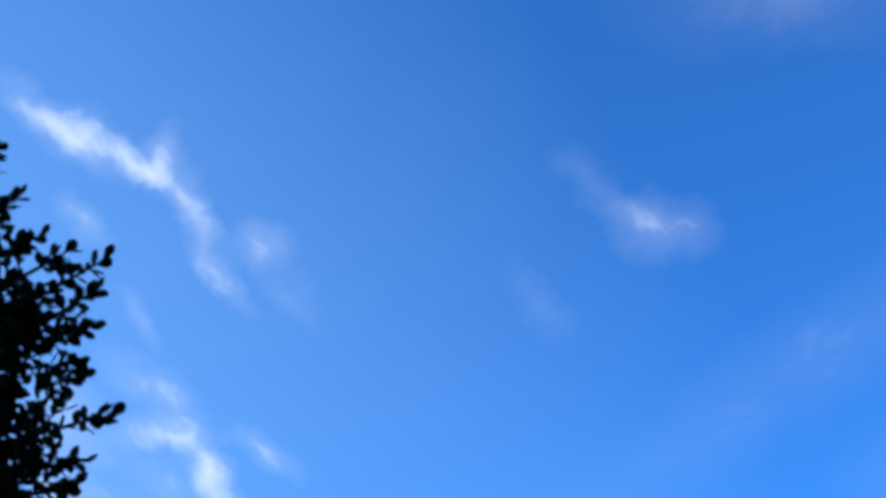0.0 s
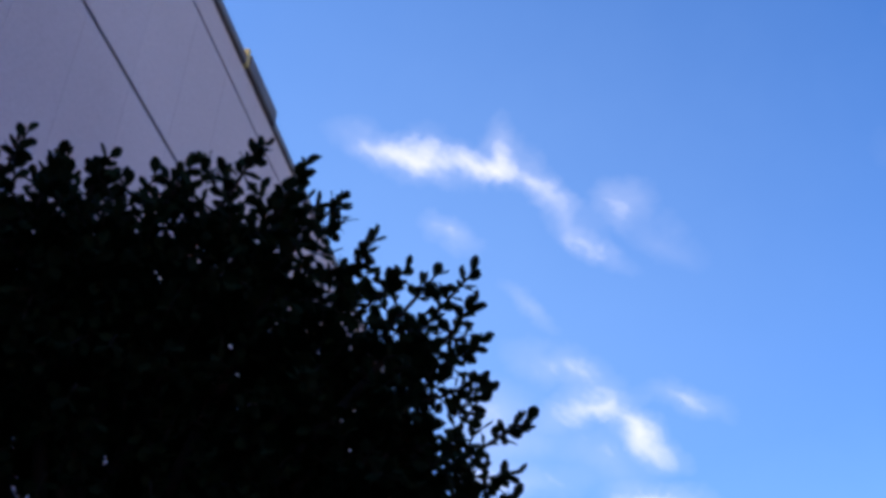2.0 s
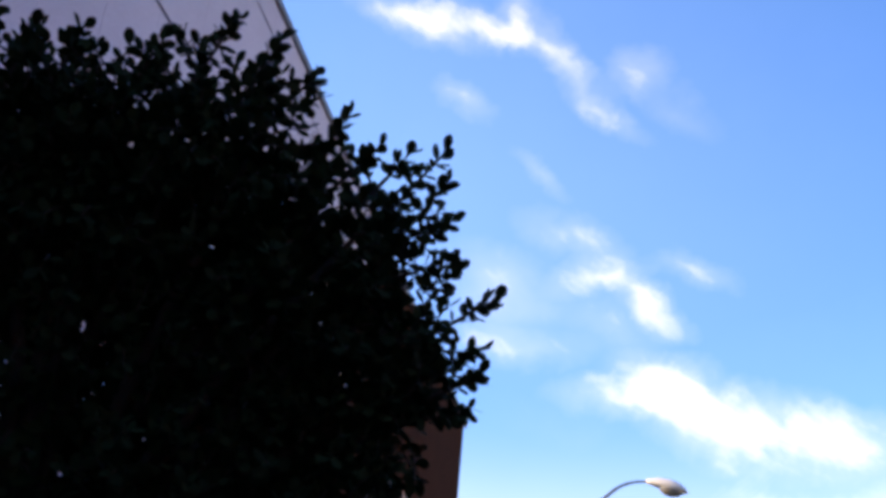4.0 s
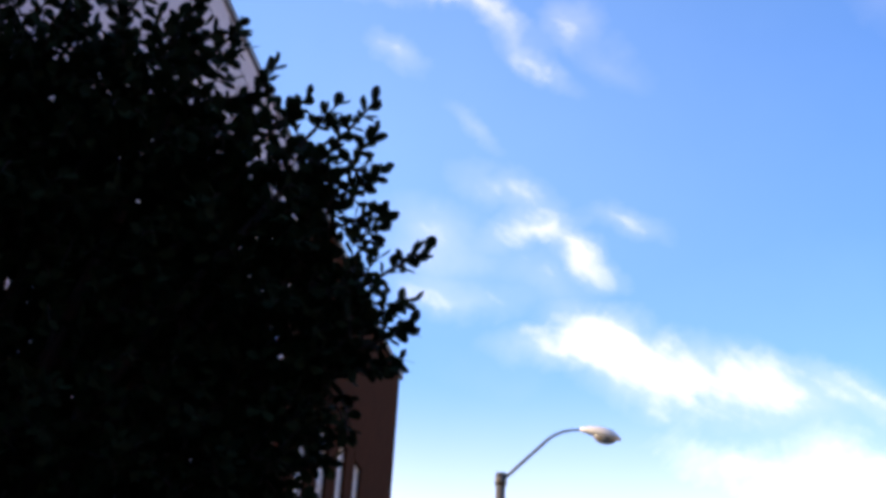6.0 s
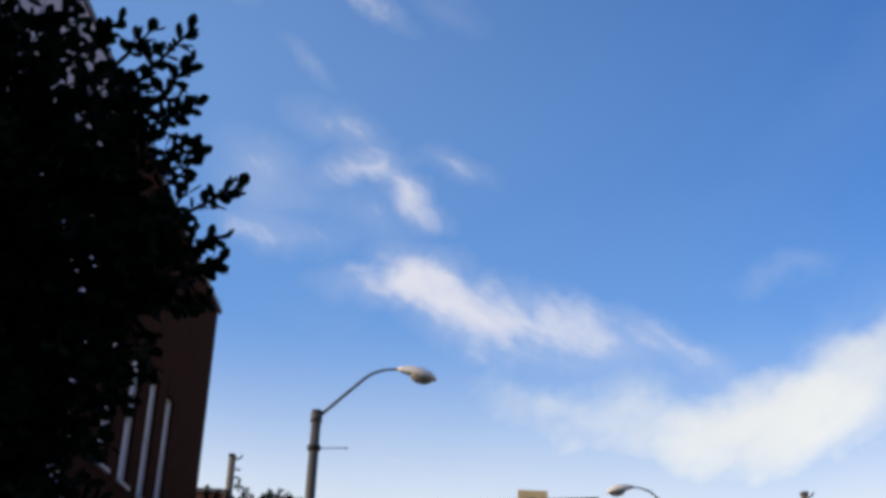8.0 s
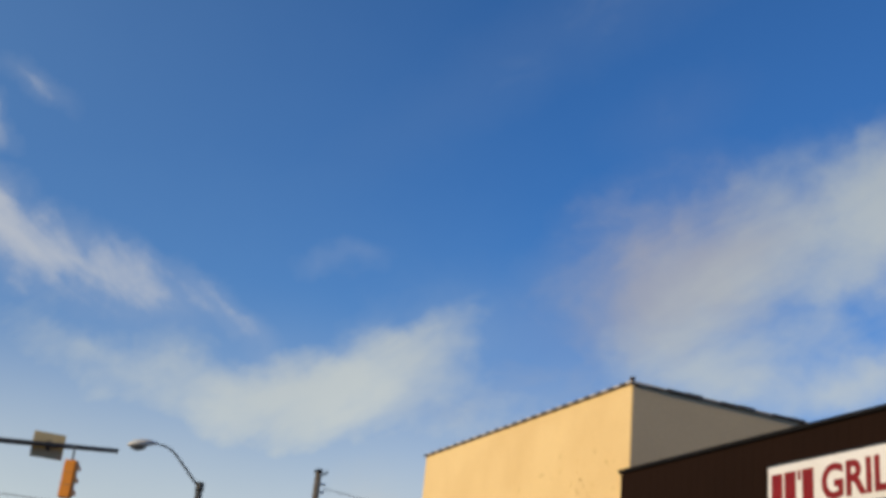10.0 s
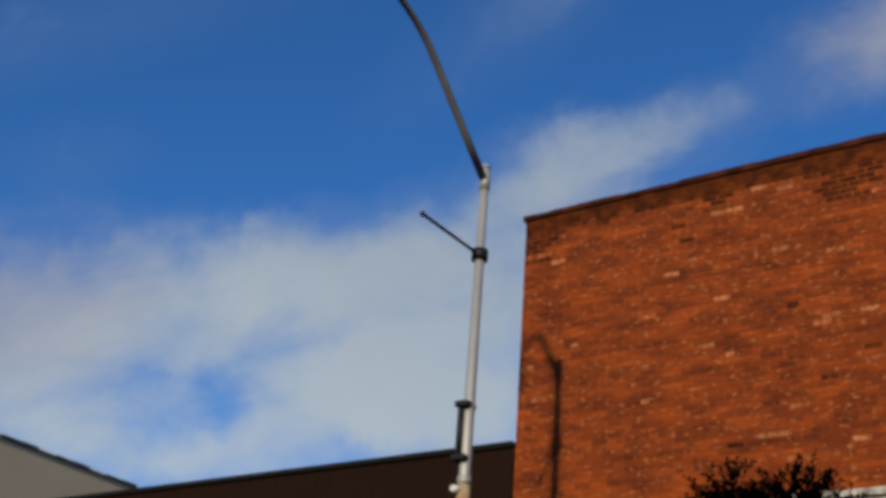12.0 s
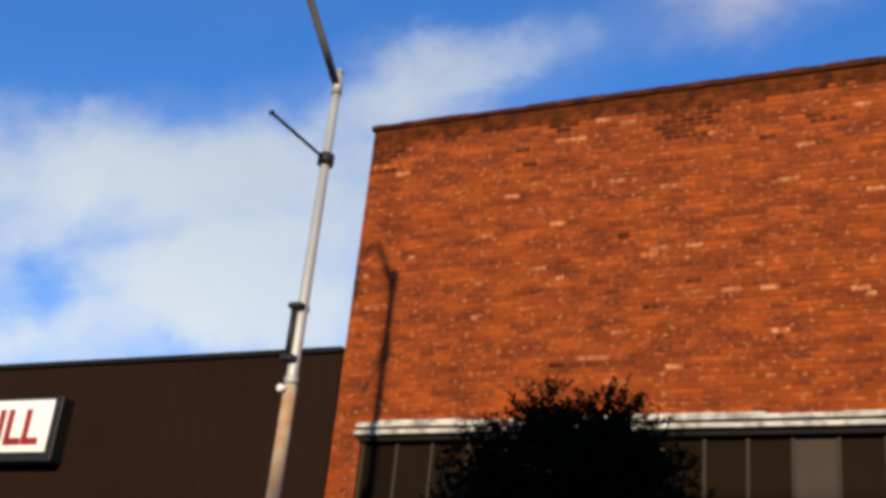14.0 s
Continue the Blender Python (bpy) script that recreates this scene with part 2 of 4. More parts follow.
        worn.inputs[7].default_value = (*fleck, 1)
        links.new(worn.outputs[2], shade.inputs["Base Color"])
    if emit:
        shade.inputs["Emission Color"].default_value = (*colour, 1)
        shade.inputs["Emission Strength"].default_value = emit
    return m


M_ASPHALT = material("asphalt", (0.05, 0.05, 0.052), (0.035, 0.035, 0.037), 0.9, scale=0.8, fine=90)
M_EARTH = material("far_ground", (0.09, 0.10, 0.06), (0.14, 0.12, 0.09), 0.95, scale=0.05, fine=3)
M_CONCRETE = material("pavement_concrete", (0.36, 0.34, 0.31), (0.27, 0.26, 0.24), 0.9, scale=1.5, fine=70)
M_KERB = material("kerb_stone", (0.42, 0.40, 0.37), (0.3, 0.29, 0.27), 0.85)
M_PAINT = material("road_paint", (0.75, 0.73, 0.66), (0.5, 0.49, 0.45), 0.7, scale=4)
M_PANEL = material("grey_stucco", (0.50, 0.445, 0.475), (0.42, 0.37, 0.395), 0.85, scale=0.45, fine=45, amount=0.55, bump=0.1)
M_JOINT = material("dark_joint", (0.05, 0.046, 0.052), rough=0.9)
M_SEAM = material("seam_filler", (0.38, 0.335, 0.36), rough=0.9)
M_COPING = material("weathered_coping", (0.12, 0.115, 0.12), (0.06, 0.055, 0.06), 0.6, scale=2)
M_BRASS = material("ochre_cap", (0.55, 0.42, 0.14), rough=0.6)
M_ROOF = material("roof_felt", (0.07, 0.07, 0.075), rough=0.95)
M_DARKBRICK = material("brown_brick", (0.042, 0.015, 0.008), (0.026, 0.011, 0.006), 0.95, scale=5, fine=40, amount=0.7, gloss=0.02)
M_STONE = material("pale_stone_trim", (0.5, 0.46, 0.42), (0.36, 0.33, 0.3), 0.85)
M_BLIND = material("white_blind", (0.60, 0.585, 0.57), rough=0.7, scale=8, amount=0.2)
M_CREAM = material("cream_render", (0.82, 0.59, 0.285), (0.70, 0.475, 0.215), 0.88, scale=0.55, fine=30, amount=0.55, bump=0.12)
# shaded copy of the cream: the side wall's shade is in this colour
M_CREAMSHADE = material("shade_toned_render", (0.55, 0.44, 0.29), (0.46, 0.365, 0.245), 0.9, scale=0.6, fine=30)
M_STAIN = material("flaked_render", (0.70, 0.49, 0.225), (0.78, 0.56, 0.26), 0.9, scale=6)
M_BROWN = material("dark_brown_metal", (0.019, 0.010, 0.007), (0.014, 0.008, 0.006), 0.9, gloss=0.03, scale=0.7, fine=25, bump=0.05)
M_CAPMETAL = material("dark_cap_metal", (0.012, 0.011, 0.011), rough=0.8, gloss=0.1)
M_GREEN = material("green_canvas", (0.02, 0.10, 0.055), rough=0.9, scale=5)
M_SIGNBOX = material("black_sign_case", (0.012, 0.011, 0.012), rough=0.5)
M_SIGNFACE = material("white_sign_face", (0.82, 0.80, 0.78), (0.7, 0.68, 0.65), 0.4, scale=2, amount=0.35)
M_PLATE = material("cream_plate", (0.62, 0.50, 0.27), (0.5, 0.4, 0.22), 0.5, scale=4)
M_RED = material("red_letters", (0.24, 0.009, 0.010), rough=0.5, bump=0)
BRICK_RED, BRICK_DEEP = (0.25, 0.046, 0.002), (0.10, 0.015, 0.001)
FLECK = (0.46, 0.18, 0.06)
M_BRICK = material("red_brick", BRICK_RED, BRICK_DEEP, 0.9, scale=1.5, fine=50, amount=0.85, per="object", spread=0.33, fleck=FLECK, flecks=0.595, courses=True)
M_BRICKS = material("red_brick_courses", BRICK_RED, BRICK_DEEP, 0.9, scale=1.5, fine=50, amount=0.85, per="island", spread=0.33, fleck=FLECK, flecks=0.595, courses=True)
M_SOOT = material("sooty_brick", (0.045, 0.012, 0.004), (0.15, 0.034, 0.006), 0.95, scale=5.0, amount=0.75, gloss=0.1, per="island", spread=0.25)
M_COPINGBRICK = material("blackened_coping_brick", (0.035, 0.011, 0.005), (0.085, 0.022, 0.007), 0.95, scale=4.0, amount=0.7, gloss=0.08, per="island", spread=0.3)
M_PALEBRICK = material("chipped_pale_brick", (0.24, 0.049, 0.004), (0.46, 0.19, 0.08), 0.9, scale=16, amount=1.0, per="island", spread=0.25)
M_MORTAR = material("old_mortar", (0.25, 0.055, 0.012), (0.15, 0.03, 0.007), 0.95, scale=1.5, fine=60, amount=0.85, fleck=FLECK, flecks=0.595, courses=True)
M_BAND = material("flaking_white_band", (0.60, 0.57, 0.53), (0.11, 0.10, 0.085), 0.85, scale=7, fine=40, amount=0.75)
M_SIDING = material("brown_siding", (0.014, 0.0085, 0.005), (0.010, 0.0065, 0.004), 0.95, gloss=0.02, scale=1.2, per="object", spread=0.25)
M_SIDINGPALE = material("faded_siding", (0.045, 0.03, 0.022), (0.033, 0.022, 0.017), 0.75, scale=2)
M_BATTEN = material("worn_batten", (0.034, 0.025, 0.017), (0.022, 0.017, 0.012), 0.8, scale=5)
M_STEEL = material("galvanised_steel", (0.46, 0.46, 0.44), (0.34, 0.34, 0.33), 0.5, 0.35, scale=3, fine=120, bump=0.05)
M_ARM = material("dull_grey_arm", (0.17, 0.165, 0.15), (0.11, 0.105, 0.095), 0.7, scale=4)
# warm tone that stands for low sunlight on the lower pole
M_WARMSTEEL = material("sun_toned_steel", (0.42, 0.33, 0.22), (0.36, 0.13, 0.05), 0.9, gloss=0.05, scale=5, amount=0.8)
M_OLDSTEEL = material("weathered_steel", (0.08, 0.08, 0.078), (0.055, 0.055, 0.054), 0.6, 0.3, scale=3)
M_BLACK = material("black_fitting", (0.014, 0.014, 0.016), rough=0.55)
M_LAMPHEAD = material("lamp_housing", (0.55, 0.53, 0.49), (0.42, 0.41, 0.38), 0.45, scale=5)
M_LENS = material("lamp_lens", (0.16, 0.15, 0.13), rough=0.2, gloss=0.6, bump=0)
M_YELLOW = material("signal_yellow", (0.56, 0.19, 0.006), (0.46, 0.15, 0.006), 0.5, scale=4)
M_SIGNALGLASS = material("unlit_signal_glass", (0.03, 0.02, 0.05), rough=0.25, bump=0)
M_WOODPOLE = material("grey_timber_pole", (0.13, 0.11, 0.09), (0.08, 0.068, 0.055), 0.95, scale=3)
M_WIRE = material("black_cable", (0.02, 0.02, 0.022), rough=0.6, bump=0)
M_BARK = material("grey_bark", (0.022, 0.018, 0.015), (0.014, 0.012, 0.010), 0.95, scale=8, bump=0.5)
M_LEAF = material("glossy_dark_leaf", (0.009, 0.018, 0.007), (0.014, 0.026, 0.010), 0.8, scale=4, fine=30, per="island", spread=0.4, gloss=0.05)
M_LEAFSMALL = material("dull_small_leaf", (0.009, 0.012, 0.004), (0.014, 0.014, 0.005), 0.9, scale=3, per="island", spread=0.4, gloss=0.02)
M_FARBRICK = material("far_red_brick", (0.30, 0.12, 0.07), (0.22, 0.09, 0.06), 0.9, scale=2)
M_FARWALL = material("far_tan_wall", (0.33, 0.27, 0.2), (0.26, 0.21, 0.16), 0.9, scale=1)
M_GLASS = material("window_glass", (0.03, 0.04, 0.05), rough=0.08, gloss=0.6, bump=0)


# ---- shape helpers ----
def mesh_of(bm, name, mat):
    me = bpy.data.meshes.new(name)
    bm.normal_update()
    bm.to_mesh(me)
    bm.free()
    for m in (mat if isinstance(mat, (list, tuple)) else [mat]):
        me.materials.append(m)
    return me


def part(name, bm, mat, parent=None, label="", smooth=False):
    ob = new(name, mesh_of(bm, name, mat))
    if smooth:
        for p in ob.data.polygons:
            p.use_smooth = True
    if parent:
        ob.parent = parent
    if label:
        ob["label"] = label
    return ob


def thing(name, at, label, category, group="", kind=""):
    ob = new(name)
    ob.location = at
    ob.empty_display_size = 0.2
    return tagged(ob, label, category, group, kind)


def add_box(bm, lo, hi, bevel=0.0, index=0):
    b = bmesh.new()
    bmesh.ops.create_cube(b, size=1)
    for v in b.verts:
        v.co = Vector([lo[i] + (v.co[i] + 0.5) * (hi[i] - lo[i]) for i in range(3)])
    if bevel:
        bmesh.ops.bevel(b, geom=b.edges[:], offset=bevel, segments=2, profile=0.5, affect="EDGES")
    for f in b.faces:
        f.material_index = index
    merge(bm, b)


def merge(bm, b):
    made = [bm.verts.new(v.co) for v in b.verts]
    b.verts.index_update()
    for f in b.faces:
        g = bm.faces.new([made[v.index] for v in f.verts])
        g.material_index, g.smooth = f.material_index, f.smooth
    b.free()


def box(lo, hi, bevel=0.0):
    bm = bmesh.new()
    add_box(bm, lo, hi, bevel)
    return bm


def add_tube(bm, points, radii, sides=12, cap=True):
    """A tube along points, with a radius at each."""
    points = [Vector(p) for p in points]
    if isinstance(radii, (int, float)):
        radii = [radii] * len(points)
    rings, side = [], None
    for i, p in enumerate(points):
        d = (points[min(i + 1, len(points) - 1)] - points[max(i - 1, 0)]).normalized()
        if side is None:
            side = d.orthogonal().normalized()
        else:
            side = (side - d * side.dot(d)).normalized()
        other = d.cross(side)
        rings.append([bm.verts.new(p + (side * math.cos(2 * math.pi * k / sides) + other * math.sin(2 * math.pi * k / sides)) * radii[i]) for k in range(sides)])
    for a, b in zip(rings, rings[1:]):
        for k in range(sides):
            f = bm.faces.new((a[k], a[(k + 1) % sides], b[(k + 1) % sides], b[k]))
            f.smooth = True
    if cap:
        bm.faces.new(list(reversed(rings[0])))
        bm.faces.new(rings[-1])


def tube(points, radii, sides=12):
    bm = bmesh.new()
    add_tube(bm, points, radii, sides)
    return bm


def arc(a, b, c, n=12):
    """Points of a curve from a to c that bends towards b."""
    a, b, c = Vector(a), Vector(b), Vector(c)
    return [a * (1 - s) ** 2 + b * 2 * s * (1 - s) + c * s * s for s in (i / n for i in range(n + 1))]


def wall_with_holes(lo, hi, axis, holes):
    """A wall box, thin along axis 0, cut by rectangular holes (v0, v1, z0, z1) that go through it."""
    bm = bmesh.new()
    vs = sorted({lo[1], hi[1], *[h[0] for h in holes], *[h[1] for h in holes]})
    zs = sorted({lo[2], hi[2], *[h[2] for h in holes], *[h[3] for h in holes]})
    for v0, v1 in zip(vs, vs[1:]):
        for z0, z1 in zip(zs, zs[1:]):
            cv, cz = (v0 + v1) / 2, (z0 + z1) / 2
            if not any(h[0] < cv < h[1] and h[2] < cz < h[3] for h in holes):
                add_box(bm, (lo[0], v0, z0), (hi[0], v1, z1))
    bmesh.ops.remove_doubles(bm, verts=bm.verts[:], dist=0.0005)
    return bm


# ---- ground, road, pavements ----
ground_bm = bmesh.new()
bmesh.ops.create_grid(ground_bm, x_segments=20, y_segments=20, size=2500)
ground = part("ground", ground_bm, M_EARTH)
ground.location.z = -0.03
tagged(ground, "flat dry ground reaching the horizon", "ground", kind="structure")
LEFT, RIGHT, CREAM = -5.0, 12.6, 12.8
road_bm = bmesh.new()
add_box(road_bm, (-2.3, -60, -0.3), (9.2, 140, 0.0))
add_box(road_bm, (-80, 31.5, -0.3), (-2.3, 42.5, 0.0))
add_box(road_bm, (9.2, 31.5, -0.3), (90, 42.5, 0.0))
tagged(part("road", road_bm, M_ASPHALT), "dark asphalt street crossing another street", "road", kind="structure")
for name, lo, hi in (("pavement_1", (-5.6, -60, -0.2), (-2.45, 31.35, 0.15)), ("pavement_2", (9.35, -60, -0.2), (13.0, 31.35, 0.15)),
                     ("pavement_3", (-30, 42.65, -0.2), (-2.45, 140, 0.15)), ("pavement_4", (9.35, 42.65, -0.2), (40, 140, 0.15))):
    tagged(part(name, box(lo, hi, 0.01), M_CONCRETE), "pale concrete pavement beside the street", "pavement", kind="structure")
for name, x, y0, y1 in (("kerb_1", -2.45, -60, 31.35), ("kerb_2", 9.2, -60, 31.35), ("kerb_3", -2.45, 42.65, 140), ("kerb_4", 9.2, 42.65, 140)):
    tagged(part(name, box((x, y0, -0.2), (x + 0.15, y1, 0.154), 0.02), M_KERB), "worn pale kerb stone along the road", "kerb", kind="structure")
paint_bm = bmesh.new()
for i in range(16):
    add_box(paint_bm, (3.4, -40 + i * 4.4, 0.0), (3.52, -38 + i * 4.4, 0.006))
tagged(part("road_marking", paint_bm, M_PAINT), "broken white centre line on asphalt", "road marking", kind="structure")


# ---- left side: grey office block and brown brick block ----
def grey_block():
    top = 11.0
    b = thing("office_building", (LEFT - 6, 11, 0), "tall grey stucco building with panel joints and dark coping", "building")
    o = Vector(b.location)

    def put(name, lo, hi, mat, label="", bevel=0.0):
        return part(name, box(Vector(lo) - o, Vector(hi) - o, bevel), mat, b, label)
    seams = [-7.5 + 0.96 * i for i in range(26)]
    # stucco panels between the joints, in three rows
    put("wall", (LEFT - 12, 5.0, -0.2), (LEFT - 0.03, 17.4, top - 0.02), M_SEAM)
    rows = [(-0.1, 3.5), (3.53, 8.70), (8.75, 10.55), (10.585, top)]
    edges = [5.0] + [s for s in seams if 5.3 < s < 17.0] + [17.4]
    for z0, z1 in rows:
        for v0, v1 in zip(edges, edges[1:]):
            put("panel", (LEFT - 0.028, v0 + 0.0025, z0), (LEFT, v1 - 0.0025, z1), M_PANEL)
    put("joint", (LEFT - 0.027, 5.0, 8.70), (LEFT - 0.018, 17.4, 8.75), M_JOINT, "dark open joint")
    put("joint", (LEFT - 0.027, 5.0, 10.55), (LEFT - 0.012, 17.4, 10.585), M_JOINT, "dark open joint")
    put("coping", (LEFT - 0.35, 5.0, top), (LEFT + 0.05, 10.15, top + 0.13), M_COPING, "", 0.015)
    put("coping", (LEFT - 0.35, 10.25, top + 0.02), (LEFT + 0.06, 11.35, top + 0.24), M_COPING, "", 0.015)
    put("coping", (LEFT - 0.35, 11.36, top), (LEFT + 0.04, 17.4, top + 0.12), M_COPING, "", 0.015)
    put("vent", (LEFT - 0.06, 10.16, top), (LEFT + 0.05, 10.23, top + 0.27), M_BRASS, "small ochre vent stub", 0.01)
    put("roof", (LEFT - 12, 5.0, top - 0.02), (LEFT - 0.36, 17.4, top + 0.03), M_ROOF)
    return b


def draw_near(b, k):
    """Bring a building nearer to the street, and smaller in the same measure."""
    b.scale = (k, k, k)
    b.location = Vector((0, 0, 1.6)) + (Vector(b.location) - Vector((0, 0, 1.6))) * k


def sash_window(parent, x, v0, v1, z0, z1, face, origin, mat=None):
    """A window in a wall that looks along +x (face 1) or -x (face -1)."""
    def put(name, lo, hi, m, up, bevel=0.0):
        lo, hi = Vector(lo) - origin, Vector(hi) - origin
        a = Vector([min(lo[i], hi[i]) for i in range(3)])
        c = Vector([max(lo[i], hi[i]) for i in range(3)])
        return part(name, box(a, c, bevel), m, up)
    deep = x - face * 0.10
    frame_bm = bmesh.new()
    t = 0.05
    for lo, hi in (((deep - 0.03, v0, z0), (deep + 0.03, v0 + t, z1)), ((deep - 0.03, v1 - t, z0), (deep + 0.03, v1, z1)),
                   ((deep - 0.03, v0 + t, z0), (deep + 0.03, v1 - t, z0 + t)), ((deep - 0.03, v0 + t, z1 - t), (deep + 0.03, v1 - t, z1)),
                   ((deep - 0.025, v0 + t, (z0 + z1) / 2 - 0.03), (deep + 0.025, v1 - t, (z0 + z1) / 2 + 0.03))):
        add_box(frame_bm, Vector(lo) - origin, Vector(hi) - origin)
    w = part("window", frame_bm, M_STONE, parent, "pale framed sash window with white blind")
    put("pane", (deep - 0.012, v0 + t, z0 + t), (deep - 0.008, v1 - t, z1 - t), mat or M_BLIND, w)
    put("sill", (x - face * 0.07, v0 - 0.05, z0 - 0.07), (x + face * 0.06, v1 + 0.05, z0), M_STONE, w, 0.01)
    return w


def brown_block():
    v0, v1, top = 17.42, 28.2, 10.9
    b = thing("brick_building", (LEFT - 6, 23, 0), "dark brown brick building with tall narrow pale windows", "building")
    o = Vector(b.location)
    starts = [18.93 + 1.57 * i for i in range(4)]
    holes = [(s, s + 0.74, z0, z1) for s in starts for z0, z1 in ((5.3, 7.62), (1.5, 3.9))]
    bm = wall_with_holes((LEFT - 0.3, v0, -0.2), (LEFT, v1, top), 0, holes)
    bmesh.ops.translate(bm, verts=bm.verts[:], vec=-o)
    part("wall", bm, M_DARKBRICK, b)
    part("wall", box(Vector((LEFT - 12, v1 - 0.3, -0.2)) - o, Vector((LEFT - 0.3, v1, top)) - o), M_DARKBRICK, b)
    part("wall", box(Vector((LEFT - 12, v0, -0.2)) - o, Vector((LEFT - 11.7, v1 - 0.3, top)) - o), M_DARKBRICK, b)
    part("backing", box(Vector((LEFT - 0.62, v0, 0)) - o, Vector((LEFT - 0.6, v1 - 0.3, top)) - o), M_ROOF, b)
    part("roof", box(Vector((LEFT - 11.7, v0, top - 0.3)) - o, Vector((LEFT - 0.3, v1 - 0.3, top - 0.1)) - o), M_ROOF, b)
    part("coping", box(Vector((LEFT - 12.05, v0, top)) - o, Vector((LEFT + 0.08, v1 + 0.08, top + 0.14)) - o, 0.015), M_COPING, b)
    for s in starts:
        for z0, z1 in ((5.3, 7.62), (1.5, 3.9)):
            sash_window(b, LEFT, s, s + 0.74, z0, z1, 1, o)
            part("lintel", box(Vector((LEFT - 0.1, s - 0.1, z1 + 0.003)) - o, Vector((LEFT + 0.012, s + 0.84, z1 + 0.16)) - o), M_DARKBRICK, b)
    return b


draw_near(grey_block(), 0.94)
draw_near(brown_block(), 0.94)


# ---- right side: cream block, brown shop, red brick block ----
def cream_block():
    v0, v1, top = 19.46, 29.4, 8.26
    b = thing("cream_building", (CREAM + 6, 24, 0), "cream rendered building in low sun, side wall coloured for shade", "building")
    o = Vector(b.location)

    def put(name, lo, hi, mat, label="", bevel=0.0):
        return part(name, box(Vector(lo) - o, Vector(hi) - o, bevel), mat, b, label)
    put("wall", (CREAM, v0 + 0.02, 0), (CREAM + 0.3, v1, top), M_CREAM, "sunlit flaking cream render")
    put("wall", (CREAM + 0.3, v1 - 0.3, 0), (CREAM + 12, v1, top), M_CREAM)
    put("wall", (CREAM + 0.02, v0, 0), (CREAM + 12, v0 + 0.018, top - 0.002), M_CREAMSHADE, "side wall with shade put into its render colour")
    put("wall", (CREAM + 11.7, v0 + 0.02, 0), (CREAM + 12, v1 - 0.3, top), M_CREAM)
    put("roof", (CREAM + 0.3, v0 + 0.02, top - 0.3), (CREAM + 11.7, v1 - 0.3, top - 0.2), M_ROOF)
    # coping of short lapped tiles
    n = 44
    for i in range(n):
        a = v0 - 0.05 + (v1 - v0 + 0.1) * i / n
        c = v0 - 0.05 + (v1 - v0 + 0.1) * (i + 1) / n
        put("coping_tile", (CREAM - 0.07, a, top + 0.004 * (i % 2)), (CREAM + 0.36, c - 0.02, top + 0.05 + 0.008 * (i % 2)), M_COPING if i % 2 else M_STONE, "", 0.01)
    for i in range(26):
        a = CREAM + 0.37 + 11.6 * i / 26
        put("coping_tile", (a, v0 - 0.06, top + 0.004 * (i % 2)), (a + 11.6 / 26 - 0.02, v0 + 0.3, top + 0.045 + 0.012 * (i % 3)), M_COPING if i % 3 else M_STONE, "", 0.01)
    put("finial", (CREAM - 0.05, v0 - 0.04, top + 0.06), (CREAM + 0.05, v0 + 0.06, top + 0.14), M_COPING, "", 0.02)
    # flaked patches of render, a few millimetres proud
    rng = random.Random(4)
    for i in range(120):
        v, z = 20.0 + 4.8 * rng.random() ** 1.2, rng.gauss(5.8, 0.55)
        bm = bmesh.new()
        ring = []
        w, h, turn = rng.uniform(0.015, 0.11), rng.uniform(0.012, 0.06), rng.uniform(-1.2, 1.2)
        for k in range(9):
            a = 2 * math.pi * k / 9
            r = rng.uniform(0.55, 1.1)
            y, q = math.cos(a) * w * r, math.sin(a) * h * r
            ring.append((v + y * math.cos(turn) - q * math.sin(turn), z + y * math.sin(turn) + q * math.cos(turn)))
        front = [bm.verts.new(Vector((CREAM - 0.005, y, q)) - o) for y, q in ring]
        back = [bm.verts.new(Vector((CREAM + 0.01, y, q)) - o) for y, q in ring]
        bm.faces.new(front)
        for k in range(9):
            bm.faces.new((front[k], back[k], back[(k + 1) % 9], front[(k + 1) % 9]))
        bmesh.ops.recalc_face_normals(bm, faces=bm.faces[:])
        part("flaked_patch", bm, M_STAIN, b)


def awning():
    a = thing("awning", (CREAM, 21.3, 3.6), "dark green canvas awning on the cream wall", "awning")
    bm = bmesh.new()
    prof = [(0, 1.06), (-1.0, 0.55), (-1.0, 0.25), (-0.96, 0.25), (-0.96, 0.53), (0, 1.02)]
    rings = [[bm.verts.new((x, y, z)) for x, z in prof] for y in (-1.45, 3.0)]
    for k in range(len(prof)):
        j = (k + 1) % len(prof)
        bm.faces.new((rings[0][k], rings[0][j], rings[1][j], rings[1][k]))
    bm.faces.new(rings[0])
    bm.faces.new(list(reversed(rings[1])))
    bmesh.ops.recalc_face_normals(bm, faces=bm.faces[:])
    part("canvas", bm, M_GREEN, a)
    for y in (-1.4, 2.95):
        part("strut", tube([(-0.01, y, 0.3), (-0.98, y, 0.3)], 0.015, 8), M_OLDSTEEL, a)


